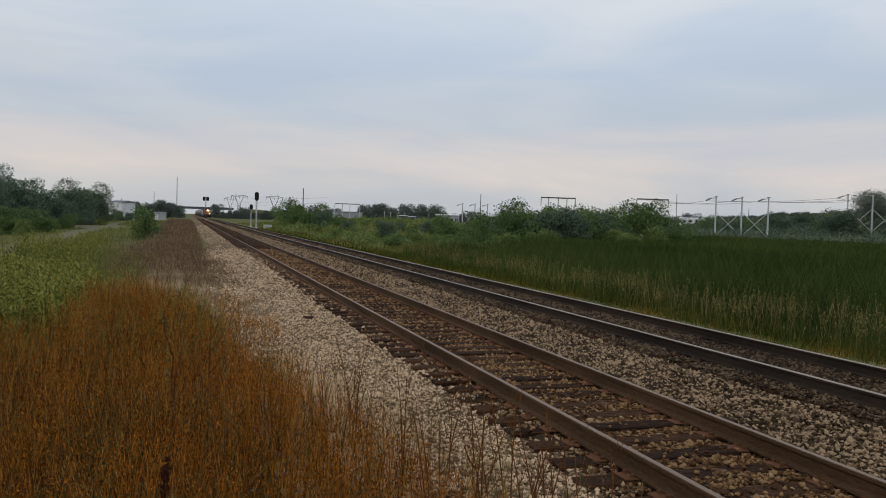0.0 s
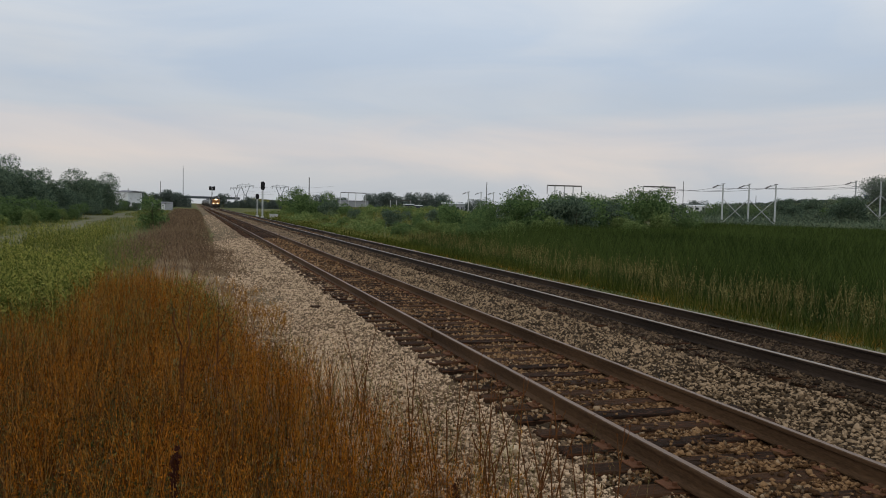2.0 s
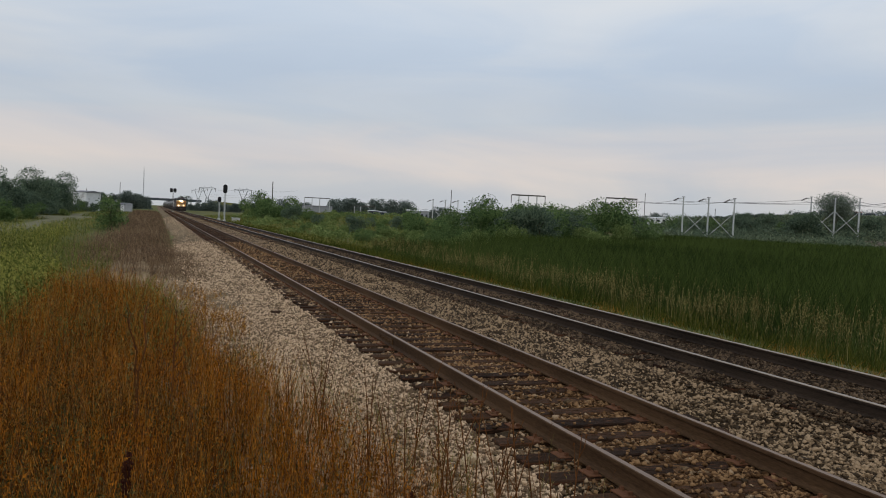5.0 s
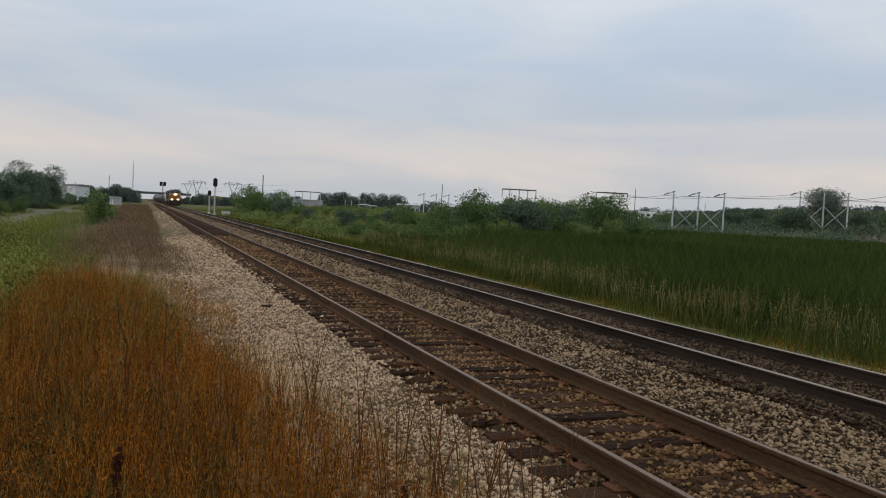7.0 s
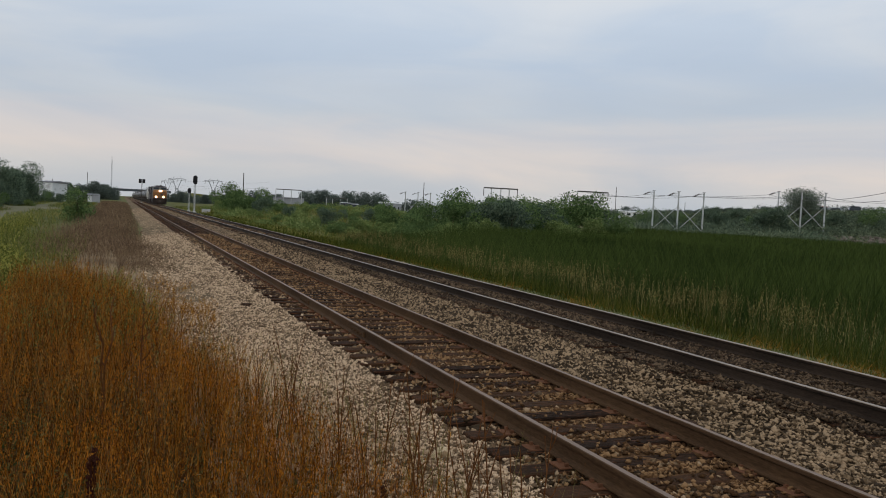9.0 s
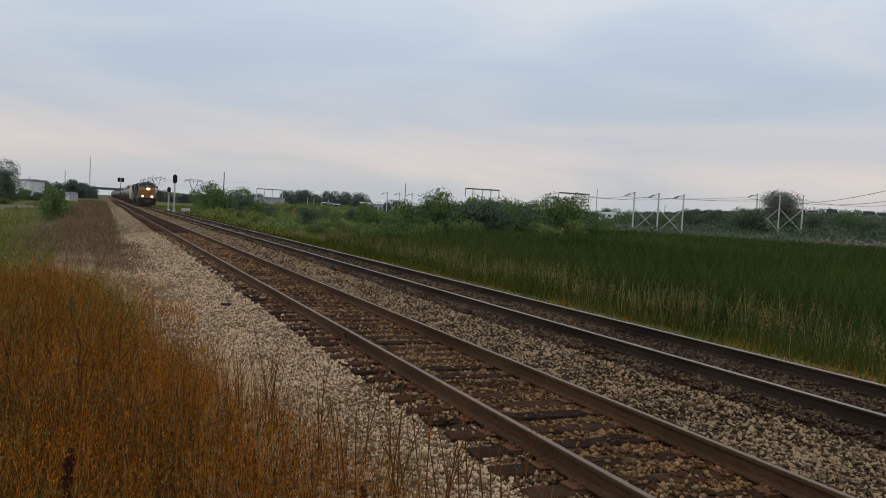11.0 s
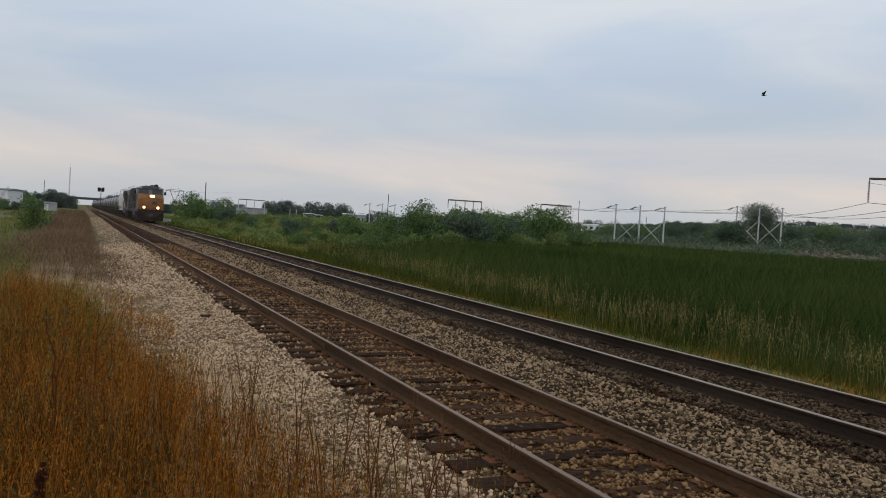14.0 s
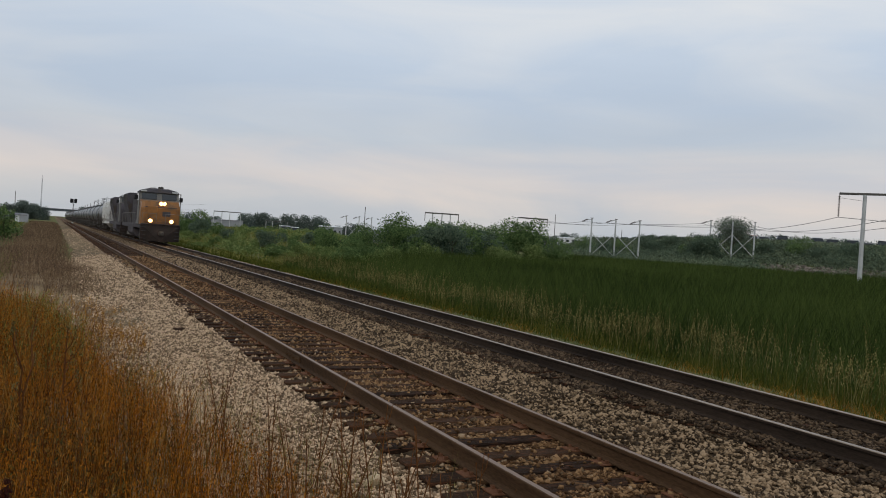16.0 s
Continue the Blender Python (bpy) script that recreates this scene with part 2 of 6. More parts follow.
M_PLUME = material("straw_seed_heads", [(0.085, 0.07, 0.022), (0.17, 0.14, 0.046), (0.28, 0.235, 0.088)], 0.9, 1.0, 6.0, bump=0, island=0.5, translucent=0.3, spec=0.04)
M_LEAF = material("willow_leaves", [(0.055, 0.096, 0.036), (0.108, 0.166, 0.06), (0.18, 0.25, 0.092)], 0.8, 0.35, 3.0, bump=0, island=0.45, translucent=0.48, spec=0.04)
M_LEAF_PALE = material("pale_shrub_leaves", [(0.09, 0.132, 0.042), (0.162, 0.215, 0.068), (0.255, 0.305, 0.115)], 0.8, 0.35, 3.0, bump=0, island=0.45, translucent=0.48, spec=0.04)
# dark leaf green, lifted and blued to include some haze
M_LEAF_DARK = material("dark_tree_leaves", [(0.0552, 0.084, 0.06), (0.108, 0.1512, 0.102), (0.174, 0.222, 0.1416)], 0.8, 0.3, 3.0, bump=0, island=0.45, translucent=0.48, spec=0.04)
# slope foliage, paled and greyed in colour to stand for haze
M_LEAF_SLOPE = material("dull_slope_leaves", [(0.0603, 0.0827, 0.0533), (0.1123, 0.1431, 0.0895), (0.182, 0.2124, 0.1301)], 0.9, 0.06, 1.0, bump=0, island=0.45, spec=0.05)
# grey-green of the big slope tree, with haze mixed into the colour
M_LEAF_GREY = material("grey_green_leaves", [(0.105, 0.130, 0.100), (0.165, 0.200, 0.150), (0.245, 0.280, 0.210)], 0.9, 0.2, 2.0, bump=0, island=0.45, translucent=0.4, spec=0.05)
# leaf green greyed and blued: distance haze painted into the colour
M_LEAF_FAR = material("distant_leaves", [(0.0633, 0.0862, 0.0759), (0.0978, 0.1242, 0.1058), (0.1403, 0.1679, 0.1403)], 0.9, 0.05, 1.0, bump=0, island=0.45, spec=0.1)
M_BARK = material("bark", [(0.06, 0.045, 0.03), (0.12, 0.095, 0.07)], 0.95, 3.0, 20.0, bump=0.6)
M_CONCRETE = material("weathered_concrete", [(0.36, 0.35, 0.33), (0.50, 0.49, 0.46)], 0.9, 0.8, 12.0, bump=0.2)
M_DECK = material("bridge_girder_paint", [(0.055, 0.065, 0.075), (0.09, 0.10, 0.11)], 0.8, 0.4, 4.0, bump=0.1)
M_GALV = material("galvanised_steel", [(0.36, 0.37, 0.37), (0.50, 0.51, 0.50)], 0.55, 1.5, 20.0, metal=0.3, bump=0.05, spec=0.45)
M_DARKSTEEL = material("weathering_steel", [(0.07, 0.065, 0.06), (0.12, 0.11, 0.10)], 0.7, 1.5, 20.0, bump=0.1)
M_LATTICE = material("distant_tower_steel", [(0.20, 0.21, 0.22), (0.28, 0.29, 0.30)], 0.7, 1.5, 20.0, bump=0)
M_INSUL = material("brown_porcelain", [(0.06, 0.045, 0.04), (0.10, 0.08, 0.07)], 0.3, 5.0, 30.0, bump=0, spec=0.45)
M_WIRE = material("weathered_wire", [(0.10, 0.10, 0.10), (0.15, 0.15, 0.15)], 0.6, 5.0, 30.0, bump=0)
M_BLACK = material("matt_black_paint", [(0.012, 0.012, 0.013), (0.03, 0.03, 0.031)], 0.6, 2.0, 20.0, bump=0.1)
M_WHITEWALL = material("white_metal_cladding", [(0.55, 0.56, 0.57), (0.70, 0.71, 0.72)], 0.6, 0.3, 6.0, bump=0.05, wear=((0.40, 0.40, 0.40), 0.2), spec=0.45)
M_GREYWALL = material("grey_metal_cladding", [(0.24, 0.25, 0.27), (0.34, 0.35, 0.36)], 0.6, 0.3, 6.0, bump=0.05)
M_ROOF = material("grey_roofing", [(0.14, 0.14, 0.15), (0.22, 0.22, 0.23)], 0.8, 0.5, 6.0, bump=0.1)
M_BLUE = material("faded_blue_paint", [(0.05, 0.12, 0.28), (0.09, 0.18, 0.36)], 0.6, 0.5, 6.0, bump=0, spec=0.45)
M_RED = material("faded_red_paint", [(0.22, 0.07, 0.05), (0.30, 0.10, 0.07)], 0.6, 0.5, 6.0, bump=0, spec=0.45)
M_YELLOW = material("weathered_yellow_paint", [(0.1993, 0.0776, 0.0141), (0.2804, 0.1164, 0.0218)], 0.5, 0.9, 12.0, bump=0.1, wear=((0.13, 0.07, 0.03), 0.4), spec=0.45)
M_NAVY = material("grimy_dark_blue_paint", [(0.0446, 0.0408, 0.0468), (0.0944, 0.0861, 0.0936)], 0.8, 0.9, 12.0, bump=0.1, wear=((0.07, 0.055, 0.045), 0.4), spec=0.2)
M_GREYCAB = material("dusty_blue_grey_paint", [(0.10, 0.095, 0.085), (0.16, 0.15, 0.135)], 0.6, 0.9, 12.0, bump=0.1, wear=((0.10, 0.085, 0.07), 0.3), spec=0.45)
M_TANK = material("grimy_black_tank", [(0.0715, 0.078, 0.0884), (0.1365, 0.1456, 0.1586)], 0.36, 0.5, 8.0, bump=0.08, wear=((0.13, 0.115, 0.10), 0.3), per_object=0.3, spec=0.45)
M_HOPPER = material("dirty_white_hopper", [(0.50, 0.49, 0.46), (0.66, 0.65, 0.62)], 0.6, 0.5, 8.0, bump=0.08, wear=((0.26, 0.22, 0.18), 0.35), spec=0.45)
M_UNDER = material("oily_running_gear", [(0.042, 0.0375, 0.033), (0.0975, 0.084, 0.072)], 0.7, 2.0, 20.0, bump=0.2)
M_PILOT = material("grimy_pilot_paint", [(0.020, 0.015, 0.013), (0.042, 0.032, 0.027)], 0.8, 0.9, 12.0, bump=0.1, wear=((0.05, 0.032, 0.024), 0.4), spec=0.2)
M_TRUCKGREY = material("dusty_truck_casting", [(0.14, 0.13, 0.12), (0.23, 0.215, 0.195)], 0.75, 2.0, 20.0, bump=0.2)
M_PANE = glass_like("dark_window_glass", (0.02, 0.025, 0.03))
M_LAMP = glowing("lit_headlamp", (1.0, 0.70, 0.34), 160.0)
# emissive amber that imitates the bloom round the lit lamps
M_LAMPHALO = glowing("lamp_reflector_bowl", (1.0, 0.42, 0.13), 1.6, 0.0)
M_FEATHER = material("dark_feathers", [(0.02, 0.018, 0.016), (0.05, 0.045, 0.04)], 0.8, 20.0, 90.0, bump=0.1)


# ---- mesh tools ----
class Geo:
    """Collects faces of one mesh."""

    def __init__(self):
        self.v, self.f, self.k = [], [], []

    def add(self, verts, faces, slot=0):
        o = len(self.v)
        self.v += [tuple(p) for p in verts]
        self.f += [tuple(i + o for i in q) for q in faces]
        self.k += [slot] * len(faces)
        return self

    def box(self, c, s, bevel=0.0, m=None, slot=0):
        """A box of size s round c, with chamfered edges, turned by the matrix m about c."""
        hx, hy, hz = s[0] / 2, s[1] / 2, s[2] / 2
        b = min(bevel, hx * 0.9, hy * 0.9, hz * 0.9)
        bm = bmesh.new()
        vs = []
        for sx in (-1, 1):
            for sy in (-1, 1):
                for sz in (-1, 1):
                    if b > 0:
                        vs += [(sx * hx, sy * (hy - b), sz * (hz - b)), (sx * (hx - b), sy * hy, sz * (hz - b)), (sx * (hx - b), sy * (hy - b), sz * hz)]
                    else:
                        vs.append((sx * hx, sy * hy, sz * hz))
        for p in vs:
            bm.verts.new(p)
        bmesh.ops.convex_hull(bm, input=bm.verts)
        bmesh.ops.dissolve_limit(bm, angle_limit=0.01, verts=bm.verts, edges=bm.edges)
        bm.verts.index_update()
        pts = [Vector(v.co) for v in bm.verts]
        if m:
            pts = [m @ p for p in pts]
        self.add([p + Vector(c) for p in pts], [[v.index for v in f.verts] for f in bm.faces], slot)
        bm.free()
        return self

    def hull(self, pts, slot=0):
        bm = bmesh.new()
        for p in pts:
            bm.verts.new(p)
        bmesh.ops.convex_hull(bm, input=bm.verts)
        bmesh.ops.dissolve_limit(bm, angle_limit=0.01, verts=bm.verts, edges=bm.edges)
        bm.verts.index_update()
        self.add([tuple(v.co) for v in bm.verts], [[v.index for v in f.verts] for f in bm.faces], slot)
        bm.free()
        return self

    def tube(self, pts, radii, n=6, slot=0, cap=True):
        """A round bar along pts; radii: one number or one per point."""
        pts = [Vector(p) for p in pts]
        if not hasattr(radii, "__len__"):
            radii = [radii] * len(pts)
        rings, verts, faces = [], [], []
        for i, p in enumerate(pts):
            d = (pts[min(i + 1, len(pts) - 1)] - pts[max(i - 1, 0)]).normalized()
            q = d.to_track_quat("Z", "Y")
            rings.append([p + q @ Vector((radii[i] * math.cos(a), radii[i] * math.sin(a), 0)) for a in (2 * math.pi * j / n for j in range(n))])
        for r in rings:
            verts += r
        for i in range(len(pts) - 1):
            for j in range(n):
                faces.append((i * n + j, i * n + (j + 1) % n, (i + 1) * n + (j + 1) % n, (i + 1) * n + j))
        if cap:
            faces.append(tuple(reversed(range(n))))
            faces.append(tuple((len(pts) - 1) * n + j for j in range(n)))
        return self.add(verts, faces, slot)

    def sweep(self, outline, y0, y1, slot=0, caps=True):
        """An outline in x, z drawn along y."""
        n = len(outline)
        verts = [(x, y0, z) for x, z in outline] + [(x, y1, z) for x, z in outline]
        faces = [(i, (i + 1) % n, n + (i + 1) % n, n + i) for i in range(n)]
        if caps:
            faces += [tuple(reversed(range(n))), tuple(range(n, 2 * n))]
        return self.add(verts, faces, slot)

    def mesh(self, name, mats, smooth=0.0):
        me = bpy.data.meshes.new(name)
        me.from_pydata(self.v, [], self.f)
        for m in mats if isinstance(mats, (list, tuple)) else [mats]:
            me.materials.append(m)
        me.polygons.foreach_set("material_index", self.k)
        me.validate()
        if smooth:
            me.shade_smooth()
            me.set_sharp_from_angle(angle=radians(smooth))
        me.update()
        return me


def part(name, geo, mats, parent=None, label="", at=None, smooth=0.0):
    """Links a Geo, or a mesh, as ONE object under a thing or a part."""
    me = geo.mesh(name, mats, smooth) if isinstance(geo, Geo) else geo
    ob = new(name, me)
    if parent:
        ob.parent = parent
    if at is not None:
        ob.matrix_basis = at
    if label:
        ob["label"] = label
    return ob


def thing(name, label, category, group="", at=None, kind=""):
    ob = new(name)
    ob.empty_display_size = 0.3
    if at is not None:
        ob.matrix_basis = at
    return tagged(ob, label, category, group, kind)


def fast_mesh(name, verts, faces, mats, slots=None):
    """A mesh from numpy arrays; faces all have the same number of corners."""
    me = bpy.data.meshes.new(name)
    verts, faces = np.asarray(verts, np.float32), np.asarray(faces, np.int32)
    k = faces.shape[1]
    me.vertices.add(len(verts))
    me.vertices.foreach_set("co", verts.ravel())
    me.loops.add(faces.size)
    me.loops.foreach_set("vertex_index", faces.ravel())
    me.polygons.add(len(faces))
    me.polygons.foreach_set("loop_start", np.arange(0, faces.size, k, dtype=np.int32))
    for m in mats if isinstance(mats, (list, tuple)) else [mats]:
        me.materials.append(m)
    if slots is not None:
        me.polygons.foreach_set("material_index", np.asarray(slots, np.int32))
    me.update(calc_edges=True)
    return me


def smooth_step(a, b, x):
    t = np.clip((x - a) / (b - a), 0, 1)
    return t * t * (3 - 2 * t)


def soft_noise(x, y, scale, seed=0):
    """A cheap smooth waviness, about -1 to 1."""
    r = np.random.RandomState(seed)
    out = 0
    for i in range(5):
        a, ph, k = r.uniform(0, 6.28), r.uniform(0, 6.28), (0.6 + 0.5 * i) / scale
        out = out + np.sin((x * np.cos(a) + y * np.sin(a)) * k * 6.28 + ph) / (1 + 0.5 * i)
    return out / 2.2


def ground_z(x, y):
    """Height of the natural ground."""
    x, y = np.asarray(x, float), np.asarray(y, float)
    z = -0.46 + 0.05 * soft_noise(x, y, 9, 3) + 0 * x
    left = smooth_step(-3, -30, x)
    z = z + left * (-0.25 + 0.18 * soft_noise(x, y, 40, 5))
    right = smooth_step(10.8, 16.5, x)
    z = z - right * 0.62
    swamp = smooth_step(16, 24, x)
    z = z + swamp * 0.08 * soft_noise(x, y, 25, 7)
    bank = smooth_step(60, 140, y) * smooth_step(12, 18, x) * (1 - smooth_step(60, 110, x))
    r, az = np.hypot(x, y), np.degrees(np.arctan2(x, np.maximum(y, 0.001)))
    z = z + bank * 0.75
    meadow = smooth_step(75, 165, r) * smooth_step(18, 40, x) * (1 - smooth_step(17.5, 21, az)) * (1 - smooth_step(215, 255, r))
    z = z + meadow * 1.75
    hill = smooth_step(185, 245, r) * smooth_step(33, 37.5, az) * (1 - smooth_step(330, 420, r))
    z = z + hill * (5.6 + 1.6 * smooth_step(38, 41.5, az) + 1.2 * smooth_step(41, 49, az) + 0.6 * smooth_step(245, 310, r) + 0.35 * soft_noise(x, y, 30, 9))
    return z


def blades(name, x, y, h, w, mat, lean=0.25, segs=3, droop=0.15, seed=1, twigs=0, twig_len=0.10, tip=0.15, z0=None, top_only=0.45, twig_wide=0.55):
    """Grass: one bent, tapering ribbon at each x, y, with short side sprays along its upper part."""
    r = np.random.RandomState(seed)
    n = len(x)
    z = ground_z(x, y) if z0 is None else z0
    az, tilt = r.uniform(0, 6.28, n), np.abs(r.normal(0, lean, n))
    dx, dy = np.cos(az) * np.sin(tilt), np.sin(az) * np.sin(tilt)
    face = r.uniform(0, 3.14, n)
    px, py = np.cos(face), np.sin(face)
    verts, faces = [], []
    rows = []
    for i in range(segs + 1):
        t = i / segs
        cx = x + h * t * dx + h * droop * t * t * np.cos(az)
        cy = y + h * t * dy + h * droop * t * t * np.sin(az)
        cz = z - 0.03 + h * t * np.cos(tilt) - h * droop * 0.4 * t * t
        ww = w * (1 - (1 - tip) * t) / 2
        rows.append((cx, cy, cz))
        verts.append(np.stack([cx - px * ww, cy - py * ww, cz], 1))
        verts.append(np.stack([cx + px * ww, cy + py * ww, cz], 1))
    base = np.arange(n)
    for i in range(segs):
        a, b, c, d = base + 2 * i * n, base + (2 * i + 1) * n, base + (2 * i + 3) * n, base + (2 * i + 2) * n
        faces.append(np.stack([a, b, c, d], 1))
    off = 2 * (segs + 1) * n
    for j in range(twigs):
        t = top_only + (1 - top_only) * (j + r.uniform(0, 1, n)) / twigs
        cx = x + h * t * dx + h * droop * t * t * np.cos(az)
        cy = y + h * t * dy + h * droop * t * t * np.sin(az)
        cz = z - 0.03 + h * t * np.cos(tilt) - h * droop * 0.4 * t * t
        a2, up = r.uniform(0, 6.28, n), r.uniform(0.25, 1.2, n)
        ln = twig_len * r.uniform(0.5, 1.3, n) * (1.25 - 0.6 * t)
        ex, ey, ez = cx + np.cos(a2) * np.cos(up) * ln, cy + np.sin(a2) * np.cos(up) * ln, cz + np.sin(up) * ln
        ww = w * twig_wide
        qx, qy = -np.sin(a2) * ww, np.cos(a2) * ww
        for p in ((cx, cy, cz), (cx + (ex - cx) * 0.55 + qx, cy + (ey - cy) * 0.55 + qy, cz + (ez - cz) * 0.55), (ex, ey, ez),
                  (cx + (ex - cx) * 0.55 - qx, cy + (ey - cy) * 0.55 - qy, cz + (ez - cz) * 0.55)):
            verts.append(np.stack(p, 1))
        faces.append(np.stack([off + base, off + n + base, off + 2 * n + base, off + 3 * n + base], 1))
        off += 4 * n
    return fast_mesh(name, np.concatenate(verts), np.concatenate(faces), mat)


def stuff(name, me, label, category):
    return tagged(new(name, me), label, category, kind="stuff")


# ---- ground ----
def grid_lines(parts):
    out = []
    for a, b, step in parts:
        out += list(np.arange(a, b, step))
    return np.array(sorted(set(np.round(out, 3))))


gx = np.concatenate([[-4200, -2500, -1200, -600], grid_lines([(-350, -60, 15), (-60, -12, 3), (-12, 20, 0.6), (20, 60, 3), (60, 480, 8)]), [600, 1200, 2500, 4200]])
gy = np.concatenate([[-900, -300, -100, -40], grid_lines([(-20, 40, 1.0), (40, 160, 4), (160, 480, 9)]), [560, 800, 1200, 2000, 3000, 4500]])
GX, GY = np.meshgrid(gx, gy)
gv = np.stack([GX.ravel(), GY.ravel(), ground_z(GX, GY).ravel()], 1)
nx, ny = len(gx), len(gy)
gi = (np.arange(ny - 1)[:, None] * nx + np.arange(nx - 1)[None, :]).ravel()
ground = new("ground", fast_mesh("ground", gv, np.stack([gi, gi + 1, gi + nx + 1, gi + nx], 1), M_GROUND))
ground.data.shade_smooth()
tagged(ground, "grassy flat ground with bare soil patches", "ground", kind="structure")


def dry_edge(y):
    return np.interp(y, [2, 4.2, 7.5, 10, 14, 19], [2.50, 2.36, 1.90, 1.30, 0.72, 0.15])


def strip(name, left, right, ys, mat, label, category, lift=0.03):
    """A patch that lies on the ground between two edges, given as functions of y."""
    cols = 9
    v = []
    for y in ys:
        for i in range(cols):
            x = left(y) + (right(y) - left(y)) * i / (cols - 1)
            edge = 0.06 if i in (0, cols - 1) else 0
            v.append((x, y, float(ground_z(x, y)) + lift - edge))
    f = [(j * cols + i, j * cols + i + 1, (j + 1) * cols + i + 1, (j + 1) * cols + i) for j in range(len(ys) - 1) for i in range(cols - 1)]
    ob = new(name, fast_mesh(name, v, f, mat))
    ob.data.shade_smooth()
    return tagged(ob, label, category, kind="structure")


strip("dirt_strip", lambda y: -2.6 - 0.7 * math.sin(y * 0.31) + 0.4 * math.sin(y * 0.9), lambda y: 1.6 + 0.1 * math.sin(y * 0.5), np.arange(-30, 48, 0.6), M_DIRT,
      "bare sandy dirt strip beside the ballast", "dirt")
# thatch sheet that carries the gap shade in its colour
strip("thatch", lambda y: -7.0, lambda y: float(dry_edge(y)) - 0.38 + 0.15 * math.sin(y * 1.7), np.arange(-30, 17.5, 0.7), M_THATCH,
      "matted brown thatch coloured dark as shade between the grass stems", "thatch", 0.05)
strip("gravel_lane", lambda y: -8.6 - 0.028 * y - 1.2, lambda y: -8.6 - 0.028 * y + 1.3 + 0.2 * math.sin(y * 0.2), np.arange(24, 165, 2.0), M_LANE,
      "pale gravel lane through the meadow", "lane")
strip("gravel_lot", lambda y: -19.0, lambda y: -9.0 + 0.5 * math.sin(y * 0.3), np.arange(112, 140, 3.0), M_LANE, "pale gravel turning area in the meadow", "lane", 0.05)


# ---- ballast ----
def ballast_z(x, y):
    """Top of the crushed stone."""
    x, y = np.asarray(x, float), np.asarray(y, float)
    z = -0.235 + 0 * x
    z = z + smooth_step(6.2, 6.7, x) * FAR_Z
    z = z + 0.026 * (smooth_step(3.2, 3.45, x) - smooth_step(5.3, 5.55, x)) + 0.045 * (smooth_step(6.9, 7.2, x) - smooth_step(9.3, 9.7, x))
    z = z - smooth_step(2.35, 0.9, x) * 0.26 - smooth_step(9.9, 11.3, x) * 0.42
    mid = np.exp(-((x - 6.3) / 0.45) ** 2)
    return z + mid * 0.03 + 0.018 * soft_noise(x, y, 1.3, 11) + 0.012 * soft_noise(x, y, 0.45, 12)


bx = np.arange(0.7, 11.7, 0.16)
by = np.concatenate([np.arange(-90, 1, 3.0), np.arange(1.0, 40, 0.2), np.arange(40, 120, 1.0), np.arange(120, 1600, 20.0)])
BX, BY = np.meshgrid(bx, by)
wob = 0.22 * soft_noise(BY, BY * 0.3, 6, 14) * (smooth_step(2.6, 0.9, BX) + smooth_step(10.2, 11.4, BX))
bnx = len(bx)
bi = (np.arange(len(by) - 1)[:, None] * bnx + np.arange(bnx - 1)[None, :]).ravel()
bc, bcy = (BX[:-1, :-1] + 0.08).ravel(), BY[:-1, :-1].ravel()
# slot 3, within 42 m: bed with the gap shade in its colour
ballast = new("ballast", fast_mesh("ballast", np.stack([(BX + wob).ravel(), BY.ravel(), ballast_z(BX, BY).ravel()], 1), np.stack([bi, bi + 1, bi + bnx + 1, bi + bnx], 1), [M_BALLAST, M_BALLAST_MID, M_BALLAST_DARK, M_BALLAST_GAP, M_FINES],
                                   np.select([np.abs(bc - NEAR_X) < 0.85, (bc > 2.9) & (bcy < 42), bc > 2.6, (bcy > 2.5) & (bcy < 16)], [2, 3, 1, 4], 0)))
ballast.data.shade_smooth()
tagged(ballast, "pale crushed limestone ballast under both tracks", "ballast", kind="structure")


# ---- rails and ties ----
def rail_outline(x):
    """Cross-section of a flat-bottomed rail, its head at z = 0."""
    half = [(0.036, -0.008), (0.036, -0.034), (0.009, -0.048), (0.009, -0.138), (0.03, -0.150), (0.07, -0.158), (0.07, -0.172)]
    return [(x - a, b) for a, b in reversed(half)] + [(x - 0.027, -0.001), (x + 0.027, -0.001)] + [(x + a, b) for a, b in half]


def build_track(name, cx, dz, label, head, bands):
    track = thing(name, label, "railway track", kind="structure", at=pose(cx, 0, dz))
    for side in (-1, 1):
        g = Geo()
        g.sweep(rail_outline(0), -90, 1590, caps=False)

        n = len(rail_outline(0))
        for i in range(len(g.f)):                   # the running band on top is polished
            if i % n in bands:
                g.k[i] = 1
        part("rail", g, [M_RAIL_DARK if dz else M_RAIL, head], track, "rust-brown rail with a worn bright head", at=pose(side * HALF, 0, 0))
    return track


track_near = build_track("near_track", NEAR_X, 0.0, "rusty single track on dark timber ties", M_RAILDULL, (7,))
track_far = build_track("far_track", FAR_X, FAR_Z, "rusty second track with bright rail heads", M_RAILTOP, (6, 7, 8))
for jy in (7.4, 11.45):                             # bolted joint bars on the outside of the near left rail
    g = Geo()
    g.box((0, 0, 0), (0.022, 0.75, 0.085), 0.006)
    for k in range(4):
        g.tube([(-0.008, -0.27 + 0.18 * k, 0), (-0.04, -0.27 + 0.18 * k, 0)], 0.014, 6)
    part("joint_bar", g, M_RAIL, track_near, at=pose(-HALF - 0.022, jy + 4.9, -0.095))

